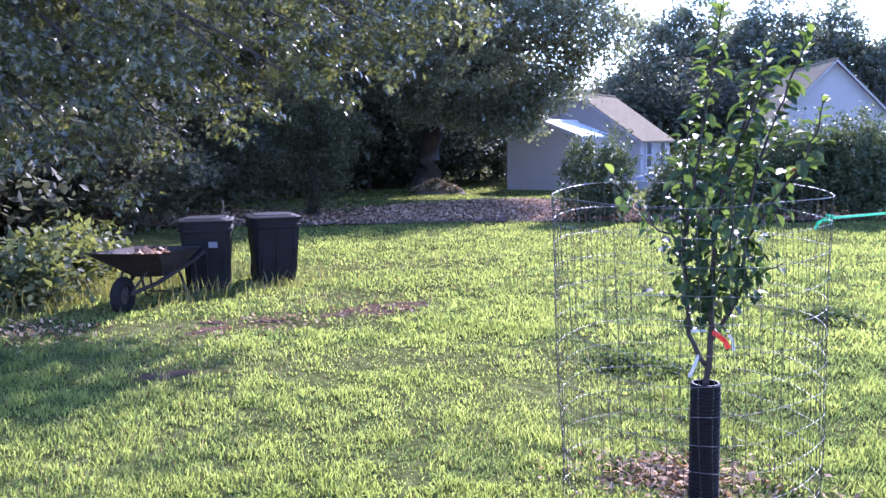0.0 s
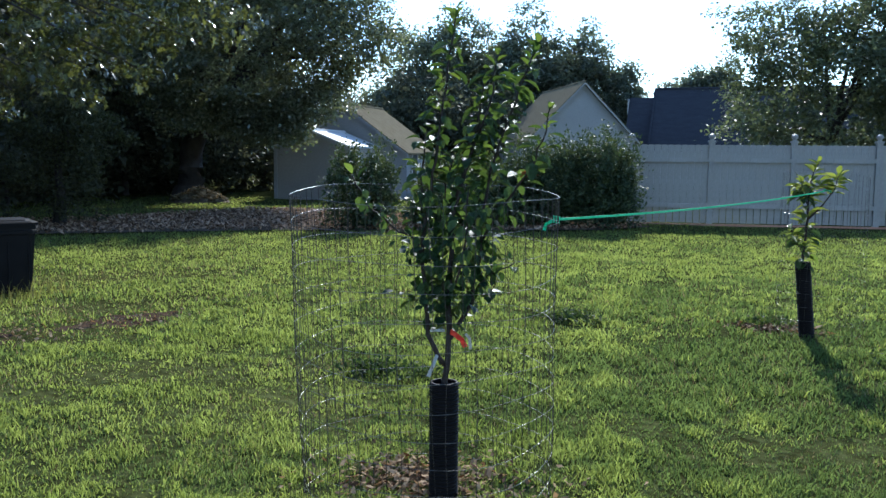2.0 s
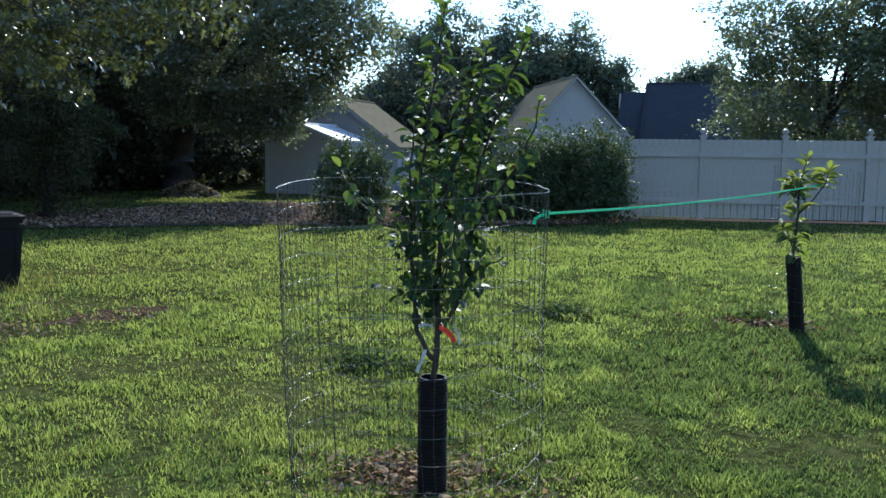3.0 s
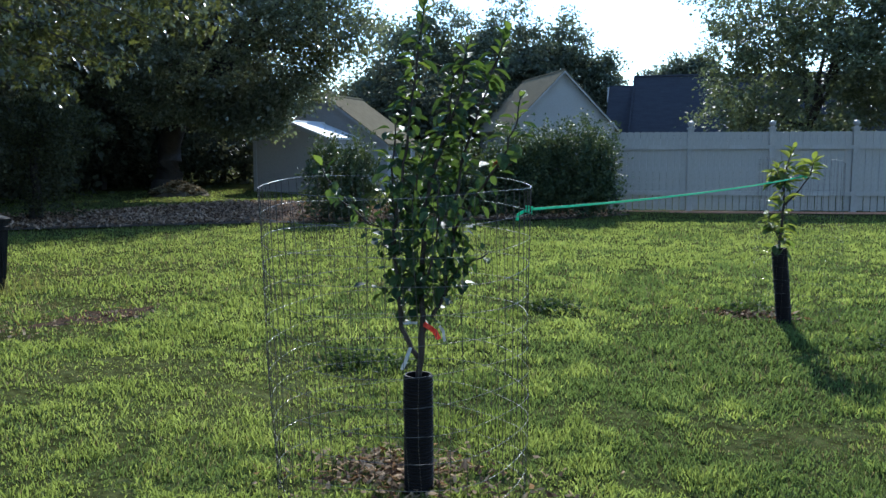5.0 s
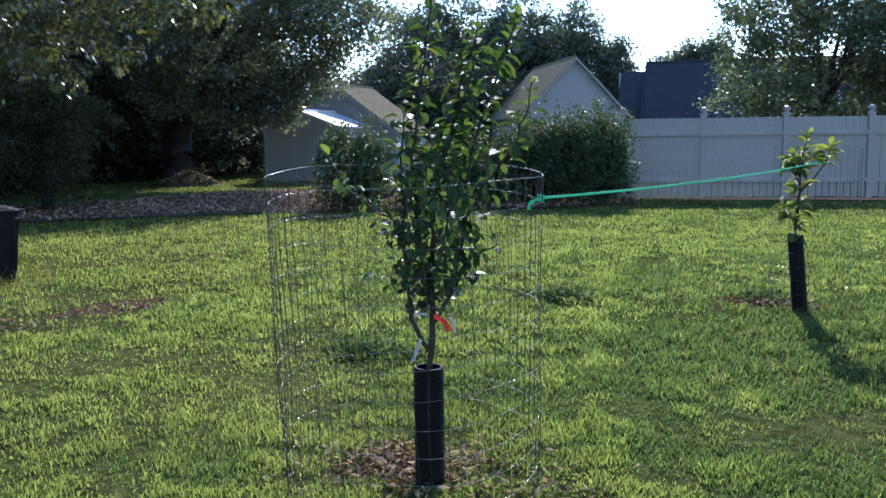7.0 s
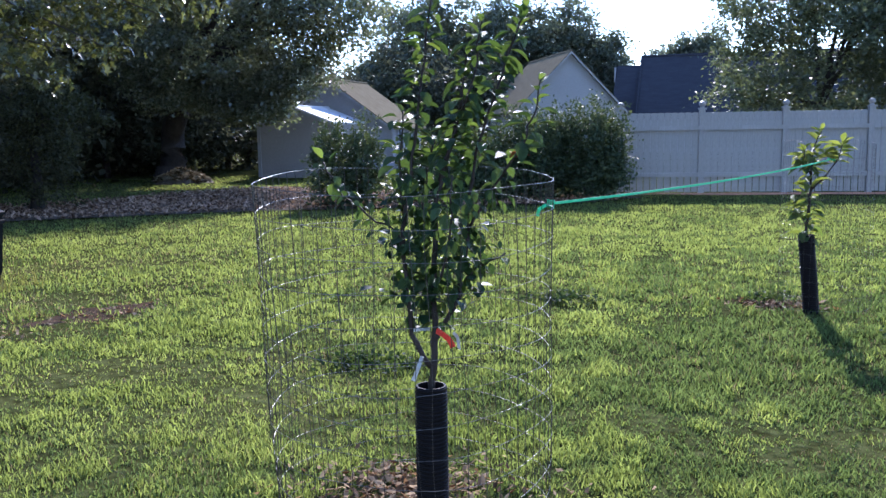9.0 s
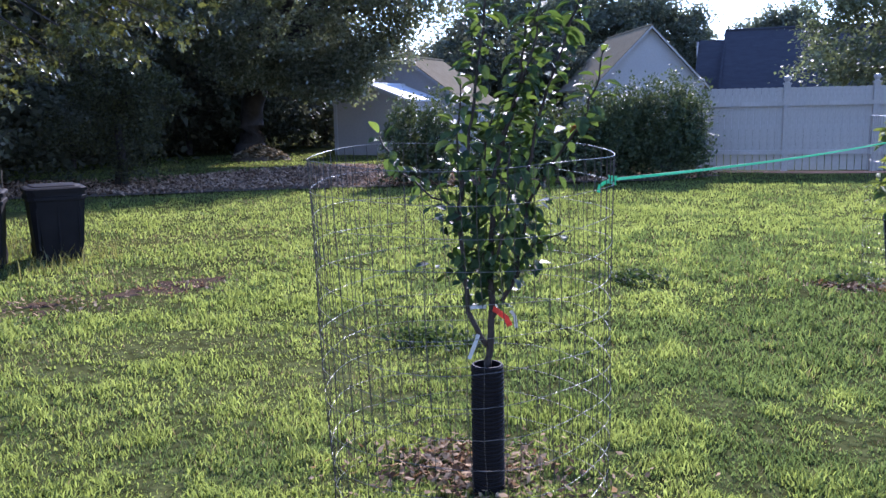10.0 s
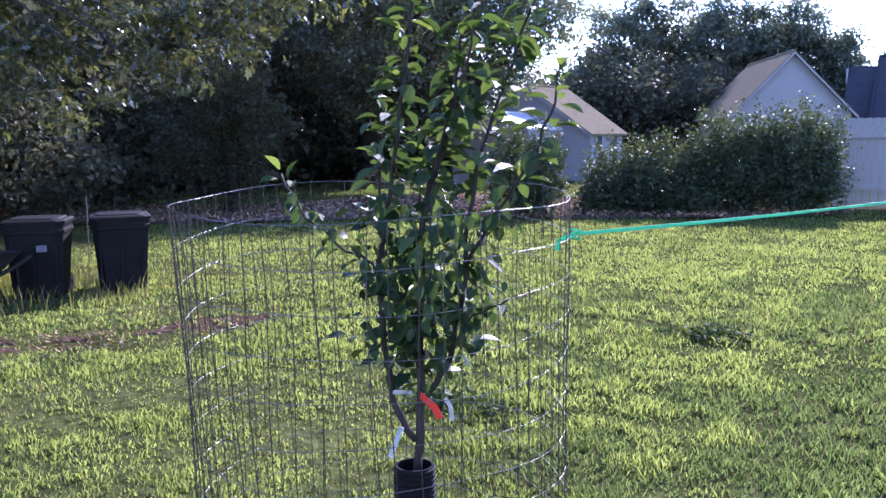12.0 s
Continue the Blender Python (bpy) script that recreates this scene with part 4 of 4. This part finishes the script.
# covered heap by the shed's side
def tarp_heap():
    r = random.Random(5)
    s = Shape().lathe([(0.62, -0.02), (0.60, 0.10), (0.52, 0.30), (0.36, 0.46), (0.15, 0.54), (0.01, 0.56)], 22)
    s.V = [(x * (1.0 + 0.10 * math.sin(5 * z + 3 * y)), y * 0.8, z + 0.05 * math.sin(8 * x + 2 * y)) for x, y, z in s.V]
    ob = new("tarp_cover", s.mesh("tarp_cover", mat("grey_tarp", (0.20, 0.21, 0.23), (0.33, 0.34, 0.36), 0.5, 4, 40, 0.5, depth=0.03), True))
    ob.location = (-10.6, 30.6, 0)
    tagged(ob, "pale grey tarpaulin over a low pile beside the shed", "tarpaulin")


tarp_heap()


# ---- bins and wheelbarrow ----
def wheelie_bin(m, label):
    t = thing("wheelie_bin", m, label, "bin", "wheeled bins")
    w, d, h = 0.52, 0.54, 0.715
    b = Shape()
    rows = [(0.80, 0.02), (0.82, 0.05), (0.97, 0.60), (0.98, 0.62), (1.04, 0.625), (1.04, 0.655), (1.0, 0.66), (1.0, h)]
    pts = []
    for k, z in rows:
        x, y, c = w / 2 * k, d / 2 * k, 0.06
        pts.append([(-x + c, -y, z), (x - c, -y, z), (x, -y + c, z), (x, y - c, z), (x - c, y, z), (-x + c, y, z), (-x, y - c, z), (-x, -y + c, z)])
    V = [p for ring in pts for p in ring]
    F = [tuple(range(7, -1, -1))] + [(i * 8 + j, i * 8 + (j + 1) % 8, (i + 1) * 8 + (j + 1) % 8, (i + 1) * 8 + j) for i in range(len(rows) - 1) for j in range(8)]
    b.add(V, F)
    part("body", b.mesh("body", BIN), t)
    lid = Shape()
    prof = [(1.07, h - 0.012), (1.08, h + 0.018), (1.0, h + 0.03), (0.86, h + 0.034), (0.80, h + 0.045), (0.01, h + 0.052)]
    pts = []
    for k, z in prof:
        x, y, c = w / 2 * k, d / 2 * k, 0.06 * min(k, 1)
        pts += [(-x + c, -y, z), (x - c, -y, z), (x, -y + c, z), (x, y - c, z), (x - c, y, z), (-x + c, y, z), (-x, y - c, z), (-x, -y + c, z)]
    lid.add(pts, [(i * 8 + j, i * 8 + (j + 1) % 8, (i + 1) * 8 + (j + 1) % 8, (i + 1) * 8 + j) for i in range(len(prof) - 1) for j in range(8)])
    part("lid", lid.mesh("lid", BIN), t)
    hd = Shape()
    hd.tube([(-0.20, 0.26, 0.65), (-0.20, 0.34, 0.69), (0.20, 0.34, 0.69), (0.20, 0.26, 0.65)], 0.014, 6)
    part("handle", hd.mesh("handle", BIN), t)
    ax = Shape()
    ax.tube([(-0.19, 0.25, 0.10), (0.19, 0.25, 0.10)], 0.012, 6)
    part("axle", ax.mesh("axle", RUST), t)
    wm = Shape().lathe([(0.03, -0.025), (0.09, -0.025), (0.10, -0.015), (0.10, 0.015), (0.09, 0.025), (0.03, 0.025), (0.03, -0.025)], 18).mesh("wheel", RUBBER)
    for sx in (-1, 1):
        part("wheel", wm, t, m=pose(sx * 0.19, 0.25, 0.10, 0, 90, 0))
    for i in range(3):
        rb = Shape().box(-0.2 + i * 0.19, -0.18 + i * 0.19, -d / 2 * 0.93 - 0.012, -d / 2 * 0.9, 0.15, 0.55)
        part("rib", rb.mesh("rib", BIN), t)
    return t


bin_a = wheelie_bin(pose(-7.58, 7.28, float(gz(-7.58, 7.28)), 0, 0, 42) @ Matrix.Scale(1.05, 4), "black wheeled rubbish bin with a pale sticker, lid closed")
st = Shape().box(0.03, 0.12, -0.272, -0.262, 0.46, 0.52)
part("sticker", st.mesh("sticker", mat("sticker", (0.09, 0.09, 0.10), (0.15, 0.15, 0.16), 0.6, 30, 120, 0)), bin_a, "faded grey sticker")
wheelie_bin(pose(-7.25, 7.98, float(gz(-7.25, 7.98)), 0, 0, 52) @ Matrix.Scale(1.05, 4), "black wheeled rubbish bin with its lid closed")


def wheelbarrow():
    # wheel at +x, handles at -x
    a = math.degrees(math.atan2(-0.98, 0.43))
    t = thing("wheelbarrow", pose(-7.40, 6.36, 0.10, 0, 0, a) @ Matrix.Diagonal((1.06, 1.06, 0.93, 1)), "old dark steel wheelbarrow standing in long grass beside the bins", "wheelbarrow")
    tray = Shape()
    rings = [((-0.14, 0.22), 0.15, 0.27), ((-0.27, 0.44), 0.27, 0.43), ((-0.38, 0.66), 0.345, 0.56), ((-0.41, 0.70), 0.365, 0.575), ((-0.37, 0.64), 0.33, 0.56), ((-0.25, 0.42), 0.255, 0.44), ((-0.13, 0.21), 0.14, 0.29)]
    V = []
    for (x0, x1), y, z in rings:
        c = 0.08
        V += [(x0 + c, -y, z), (x1 - c, -y, z + 0.05), (x1, -y + c, z + 0.06), (x1, y - c, z + 0.06), (x1 - c, y, z + 0.05), (x0 + c, y, z), (x0, y - c, z), (x0, -y + c, z)]
    F = [tuple(range(7, -1, -1)), tuple(6 * 8 + j for j in range(8))]
    F += [(i * 8 + j, i * 8 + (j + 1) % 8, (i + 1) * 8 + (j + 1) % 8, (i + 1) * 8 + j) for i in range(6) for j in range(8)]
    tray.add(V, F)
    part("tray", tray.mesh("tray", RUST), t)
    for sy in (-1, 1):
        h = Shape().tube([(0.58, sy * 0.06, 0.20), (0.2, sy * 0.15, 0.26), (-0.4, sy * 0.25, 0.42), (-0.58, sy * 0.27, 0.49)], 0.022, 6)
        part("handle", h.mesh("handle", RUST), t)
        g = Shape().tube([(-0.10, sy * 0.20, 0.40), (-0.28, sy * 0.22, 0.02), (-0.46, sy * 0.24, 0.03), (-0.38, sy * 0.25, 0.45)], 0.014, 6)
        part("leg", g.mesh("leg", RUST), t)
        br = Shape().tube([(0.58, sy * 0.06, 0.20), (0.36, sy * 0.12, 0.40)], 0.012, 5)
        part("brace", br.mesh("brace", RUST), t)
    c = Shape().tube([(-0.37, -0.24, 0.06), (-0.37, 0.24, 0.06)], 0.012, 6)
    part("crossbar", c.mesh("crossbar", RUST), t)
    wh = Shape().lathe([(0.10, -0.035), (0.16, -0.042), (0.19, -0.02), (0.195, 0.0), (0.19, 0.02), (0.16, 0.042), (0.10, 0.035), (0.10, -0.035)], 20).mesh("wheel", RUBBER, True)
    w = part("wheel", wh, t, m=pose(0.60, 0, 0.195, 90, 0, 0))
    rim = Shape().lathe([(0.02, -0.045), (0.03, -0.03), (0.10, -0.015), (0.10, 0.015), (0.03, 0.03), (0.02, 0.045)], 14, True).mesh("rim", RUST)
    part("rim", rim, w)
    V, F = chips(70, lambda r, n: (r.normal(0.05, 0.14, n), r.normal(0, 0.10, n), np.full(n, 0.46)), 0.13, 151, lift=0.08)
    d = new("yard_waste", fast_mesh("yard_waste", V, F, MULCH))
    tagged(d, "dead leaves and cuttings lying in the wheelbarrow", "yard waste", kind="stuff")
    d.matrix_basis = t.matrix_basis.copy()


wheelbarrow()
for i, (x, y, h) in enumerate([(-9.2, 9.1, 0.95)]):
    s = Shape().tube([(x, y, -0.1), (x + 0.02, y, h)], 0.008, 5)
    tagged(new("stake", s.mesh("stake", WOOD)), "thin pale stake standing in the long grass", "stake")


# ---- saplings, guards and cages ----
def wire_cage(m, rad, rad_low, shift, top, pitch, rows, uprights, seed, label, dent=0.02, gauge=1.0):
    t = thing("wire_cage", m, label, "plant cage", "wire cages")
    r = random.Random(seed)
    ph = [r.random() * 6.283 for _ in range(6)]

    def at(a, z):
        f = max(0.0, min(1.0, z / top))
        q = rad_low + (rad - rad_low) * f
        q += dent * (0.6 * math.sin(2 * a + ph[0]) + 0.5 * math.sin(3 * a + ph[1] + 2 * f)) + dent * 0.6 * (1 - f) * math.sin(5 * a + ph[2] + 5 * z)
        return (q * math.cos(a) + shift[0] * (1 - f), q * math.sin(a) + shift[1] * (1 - f), z + 0.018 * math.sin(a + ph[3]) * f + 0.006 * math.sin(4 * a + ph[4] + 9 * z))
    n = 56
    for i in range(rows):
        z = top - i * pitch
        s = Shape().tube([at(6.2832 * k / n, z) for k in range(n)], 0.0011 * gauge if i else 0.0012 * gauge, 5, closed=True)
        part("ring_wire", s.mesh("ring_wire", WIRE, True), t)
    for k in range(uprights):
        a = 6.2832 * (k + 0.25 * r.random()) / uprights
        zs = [top * j / 9 - 0.02 for j in range(10)]
        zs[-1] = top
        s = Shape().tube([at(a + 0.01 * math.sin(9 * z + k), z) for z in zs], 0.00138 * gauge, 4)
        part("upright_wire", s.mesh("upright_wire", WIRE_UP), t)
    return t


G1 = float(gz(-1.13, 3.90))
G2 = float(gz(0.62, 8.12))
wire_cage(pose(-1.190, 3.80, G1), 0.547, 0.519, (0.026, 0.008), 1.286, 0.1045, 13, 62, 5, "galvanised welded-wire cage round the tall sapling")
wire_cage(pose(0.74, 8.15, G2), 0.315, 0.33, (-0.02, 0.0), 1.31, 0.1045, 13, 38, 9, "galvanised welded-wire cage round the small sapling", gauge=0.55)


def trunk_guard(x, y, z, h, lean, label):
    prof = []
    n = int(h / 0.0145)
    for i in range(n):
        a = -0.03 + i * (h + 0.03) / n
        prof += [(0.0575, a), (0.062, a + 0.004), (0.062, a + 0.0085), (0.0575, a + 0.0125)]
    prof += [(0.056, h), (0.050, h), (0.050, h - 0.25)]
    s = Shape().lathe(prof, 26)
    ob = new("trunk_guard", s.mesh("trunk_guard", PLASTIC))
    ob.matrix_basis = pose(x, y, z, *lean)
    return tagged(ob, label, "tree guard", "trunk guards")


trunk_guard(-1.118, 3.885, G1, 0.503, (0, 0, 0), "black corrugated pipe sleeve round the tall sapling's stem")
trunk_guard(0.645, 8.07, G2, 0.605, (0, -5.5, 0), "black corrugated pipe sleeve round the small sapling's stem")


def leaf_mesh(name, length, width, curl, fold, material):
    n = 5
    V, F = [], []
    for i in range(n):
        f = i / (n - 1)
        w = width * math.sin(math.pi * min(0.97, f * 0.94 + 0.04)) ** 0.8 / 2
        x, z = length * f, -curl * length * f * f
        V += [(x, w, z + fold * w), (x, 0, z), (x, -w, z + fold * w)]
    for i in range(n - 1):
        a = i * 3
        F += [(a, a + 3, a + 4, a + 1), (a + 1, a + 4, a + 5, a + 2)]
    return mesh(name, V, F, material, True)


def sapling(name, x, y, z, stems, leaf_plan, label, seed, r0=0.016, green=None, hang=0.0):
    """stems: (points, base radius); leaf_plan: leaves per stem, size, from which share of the stem on, share of young leaves."""
    r = random.Random(seed)
    t = thing(name, pose(x, y, z), label, "tree")
    green = green or (APPLE, APPLE_NEW)
    old = [leaf_mesh("leaf", 1.0, 0.68, c, f, green[0]) for c, f in ((0.25, 0.5), (0.45, 0.35), (0.1, 0.6))]
    young = [leaf_mesh("leaf", 1.0, 0.54, c, f, green[1]) for c, f in ((0.15, 0.6), (0.35, 0.7))]
    for (pts, rad), (count, size, start, fresh) in zip(stems, leaf_plan):
        P = [Vector(p) for p in pts]
        part("trunk" if rad == r0 else "branch", limb(P, rad, 0.003, 7, seed, 0.004).mesh("branch", YOUNG_BARK, True), t)
        seg = [(P[i + 1] - P[i]).length for i in range(len(P) - 1)]
        total = sum(seg)
        for k in range(count):
            f = start + (1 - start) * (k + r.random()) / count
            d, i = f * total, 0
            while i < len(seg) - 1 and d > seg[i]:
                d -= seg[i]
                i += 1
            p = P[i].lerp(P[i + 1], min(1, d / seg[i]))
            az = k * 2.4 + r.uniform(-1.2, 1.2)
            tip = f > 0.93
            new_leaf = p.z > hang and (tip or r.random() < fresh * (0.25 + 1.4 * max(0, f - 0.35)))
            low = p.z < hang
            pitch = r.uniform(0.5, 1.1) if tip else (r.uniform(-1.25, -0.1) if low else r.uniform(-0.25, 0.65) if new_leaf else r.uniform(-0.7, 0.4))
            out = Vector((math.cos(az), math.sin(az), 0))
            a = (out * math.cos(pitch) + Vector((0, 0, math.sin(pitch)))).normalized()
            s = size * r.uniform(0.7, 1.25) * (0.8 if tip else 0.72 if low else 1)
            p = p + out * r.uniform(0.004, 0.075 if low else 0.035) * (0.3 if tip else 1) + Vector((0, 0, r.uniform(-0.01, 0.02)))
            side = a.cross(Vector((r.uniform(-.4, .4), r.uniform(-.4, .4), 1))).normalized()
            up = side.cross(a)
            m = Matrix((( a.x, -side.x, up.x, p.x), (a.y, -side.y, up.y, p.y), (a.z, -side.z, up.z, p.z), (0, 0, 0, 1))) @ Matrix.Diagonal((s, s, s, 1))
            part("leaf", r.choice(young if new_leaf else old), t, m=m)
    return t


# darker copy of APPLE: shade inside the crown is put into the colour
APPLE_SHADE = mat("shaded_inner_apple_leaf", (0.011, 0.026, 0.009), (0.030, 0.056, 0.018), 0.5, 20, 150, 0.0, rand=0.7, through_light=0.16, spec=0.18)
RX, RY = 0.955, 0.297     # across the way, as the sapling is looked at


def sp(u, z, d=0.0):
    """A place in the sapling's own frame: u across, d away, z over the lawn."""
    return (u * RX - d * RY, u * RY + d * RX, z)


apple = sapling("apple_sapling", -1.125, 3.905, G1, [
    ([sp(0, 0.1), sp(0.008, 0.50), sp(0.015, 0.67), sp(0.022, 0.98), sp(0.033, 1.22), sp(0.099, 1.42), sp(0.123, 1.534), sp(0.141, 1.645), sp(0.150, 1.73)], 0.016),
    ([sp(0.0, 0.57), sp(-0.064, 0.694, -0.01), sp(-0.085, 0.864, -0.02), sp(-0.093, 1.105, -0.02), sp(-0.068, 1.262), sp(-0.045, 1.402), sp(-0.014, 1.653, 0.01), sp(0.023, 1.91, 0.02), sp(0.036, 2.01, 0.02)], 0.011),
    ([sp(0.018, 0.66), sp(0.049, 0.716, 0.01), sp(0.098, 0.812, 0.02), sp(0.143, 1.004, 0.03), sp(0.155, 1.219, 0.04), sp(0.198, 1.421, 0.05), sp(0.262, 1.607, 0.06), sp(0.33, 1.79, 0.07), sp(0.369, 1.88, 0.08)], 0.010),
    ([sp(0.15, 1.08, 0.03), sp(0.25, 1.24, 0.02), sp(0.349, 1.404, 0.0), sp(0.398, 1.515, 0.0), sp(0.421, 1.64, 0.0)], 0.006),
    ([sp(-0.09, 1.02), sp(-0.111, 1.086, -0.01), sp(-0.193, 1.134, -0.02), sp(-0.308, 1.226, -0.03), sp(-0.375, 1.35, -0.04)], 0.0045),
    ([sp(-0.088, 1.17), sp(-0.098, 1.347, 0.03), sp(-0.086, 1.53, 0.05)], 0.005),
    ([sp(0.045, 1.27), sp(0.11, 1.46, -0.03), sp(0.175, 1.66, -0.04), sp(0.205, 1.84, -0.04)], 0.006),
    ([sp(0.14, 0.90), sp(0.179, 0.944, -0.02), sp(0.284, 1.003, -0.03)], 0.0035),
    ([sp(0.022, 0.85), sp(0.06, 0.96, -0.08), sp(0.08, 1.12, -0.11), sp(0.09, 1.30, -0.11)], 0.006),
    ([sp(0.02, 0.80), sp(-0.03, 0.98, 0.09), sp(-0.02, 1.22, 0.11), sp(0.03, 1.42, 0.11)], 0.006),
], [(88, 0.068, 0.36, 0.45), (108, 0.068, 0.20, 0.4), (108, 0.068, 0.16, 0.4), (38, 0.068, 0.15, 0.45), (26, 0.066, 0.22, 1.3), (28, 0.066, 0.1, 0.3), (46, 0.070, 0.10, 0.5), (8, 0.060, 0.4, 0.5), (46, 0.070, 0.05, 0.1), (46, 0.070, 0.05, 0.2)],
    "tall apple sapling with several upright stems, glossy green leaves", 17, hang=1.30)


RUSSET = mat("russet_leaf", (0.16, 0.055, 0.035), (0.30, 0.12, 0.075), 0.5, 20, 150, 0.1, rand=-0.6, through_light=0.4, spec=0.2, tint=(1.5, 1.0, 0.8))
faded = leaf_mesh("leaf", 1.0, 0.6, 0.3, 0.4, RUSSET)
for u, z, turn, tilt in ((0.325, 1.35, 20, -25), (0.345, 1.375, 150, 10), (0.31, 1.37, 80, -5)):
    x, y, z = sp(u, z, 0.0)
    part("leaf", faded, apple, "reddish faded leaf", pose(x, y, z, 0, tilt, turn) @ Matrix.Scale(0.058, 4))


def inner_leaves(parent, stems, per, spread, size, seed):
    """Smaller leaves close to the stems, coloured darker for the shade there."""
    C = []
    for pts in stems:
        P = [Vector(p) for p in pts]
        for i in range(len(P) - 1):
            C += [list(P[i].lerp(P[i + 1], f)) for f in (0.1, 0.35, 0.6, 0.85)]
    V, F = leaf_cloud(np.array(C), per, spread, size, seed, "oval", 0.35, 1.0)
    ob = part("inner_foliage", fast_mesh("inner_foliage", V, F, APPLE_SHADE), parent)
    ob["kind"] = "stuff"


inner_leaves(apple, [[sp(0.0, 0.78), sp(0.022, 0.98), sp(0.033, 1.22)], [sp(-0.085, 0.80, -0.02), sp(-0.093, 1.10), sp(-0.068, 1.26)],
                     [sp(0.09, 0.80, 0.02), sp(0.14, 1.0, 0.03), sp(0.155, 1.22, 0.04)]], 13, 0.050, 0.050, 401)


def ribbon(name, pts, w, material, parent=None, label="", up=(0, 0, 1), th=0.0012):
    P = [Vector(p) for p in pts]
    s = Shape()
    V = []
    for i, p in enumerate(P):
        d = (P[min(i + 1, len(P) - 1)] - P[max(i - 1, 0)]).normalized()
        n = (Vector(up) - d * d.dot(Vector(up))).normalized() * w / 2
        b = d.cross(n).normalized() * th
        V += [p - n - b, p + n - b, p + n + b, p - n + b]
    F = [(3, 2, 1, 0), tuple(len(V) - 4 + j for j in range(4))]
    F += [(i * 4 + j, i * 4 + (j + 1) % 4, i * 4 + 4 + (j + 1) % 4, i * 4 + 4 + j) for i in range(len(P) - 1) for j in range(4)]
    s.add(V, F)
    return part(name, s.mesh(name, material), parent, label)


ribbon("tag", [sp(0.025, 0.715, -0.03), sp(0.048, 0.705, -0.05), sp(0.072, 0.685, -0.05), sp(0.086, 0.655, -0.05)], 0.021, RED, apple, "red plastic tag")
ribbon("tag", [sp(0.088, 0.70, 0.0), sp(0.104, 0.68, 0.0), sp(0.110, 0.635, 0.0)], 0.012, PAPER, apple, "white plastic tag")
ribbon("tag", [sp(-0.03, 0.62, -0.04), sp(-0.045, 0.58, -0.05), sp(-0.065, 0.53, -0.05)], 0.015, PAPER, apple, "white plastic tag")
ribbon("tie", [sp(-0.06, 0.715, -0.02), sp(-0.03, 0.722, -0.035), sp(0.0, 0.72, -0.03)], 0.011, PAPER, apple, "white cloth tie")

sapling("young_sapling", 0.60, 8.07, G2, [
    ([(0.02, 0, 0.1), (-0.01, 0.0, 0.62), (0.0, 0.0, 0.90), (0.01, 0.0, 1.12), (0.02, 0.0, 1.27), (0.07, 0.0, 1.40)], 0.015),
    ([(0.01, 0, 0.95), (0.10, 0.0, 1.04), (0.18, 0.0, 1.17), (0.225, 0.0, 1.30)], 0.009),
    ([(0.01, 0, 1.05), (-0.04, 0.02, 1.15), (-0.05, 0.02, 1.25)], 0.006),
    ([(-0.01, 0, 0.66), (-0.07, 0.0, 0.78), (-0.12, 0.0, 0.86)], 0.005),
], [(66, 0.100, 0.36, 1.2), (30, 0.105, 0.62, 1.4), (40, 0.095, 0.25, 1.0), (16, 0.085, 0.3, 1.0)], "short young sapling with pale broad leaves", 29, 0.015, (APPLE_NEW, PALE_LEAF))


def strap():
    a, b = Vector((-0.695, 4.065, 1.345)), Vector((0.750, 8.09, 1.352))
    pts = []
    for i in range(17):
        f = i / 16
        p = a.lerp(b, f)
        p.z -= 0.10 * f * (1 - f)
        pts.append(p)
    t = thing("green_strap", pose(0, 0, 0), "bright green webbing strap tied between the cage and the small sapling", "strap")
    ribbon("webbing", pts, 0.0105, STRAP, t, up=(0.0, 0.0, 1.0))
    ribbon("knot_tail", [a, a + Vector((-0.02, -0.01, -0.008)), a + Vector((-0.040, -0.02, -0.02)), a + Vector((-0.046, -0.022, -0.045))], 0.012, STRAP, t, up=(0.7, 0.4, 0.5), th=0.003)
    k = Shape().tube([a + Vector((-0.012, 0.0, 0.012)), a + Vector((0.012, 0.008, 0.008)), a + Vector((0.01, 0.004, -0.016)), a + Vector((-0.01, -0.004, -0.01))], 0.006, 6, closed=True)
    part("knot", k.mesh("knot", STRAP, True), t)
    k = Shape().tube([b + Vector((-0.03, 0.02, 0.0)), b + Vector((-0.03, -0.02, 0.008)), b + Vector((0.02, -0.02, -0.01)), b + Vector((0.02, 0.02, 0.0))], 0.007, 6, closed=True)
    part("loop", k.mesh("loop", STRAP, True), t)


strap()
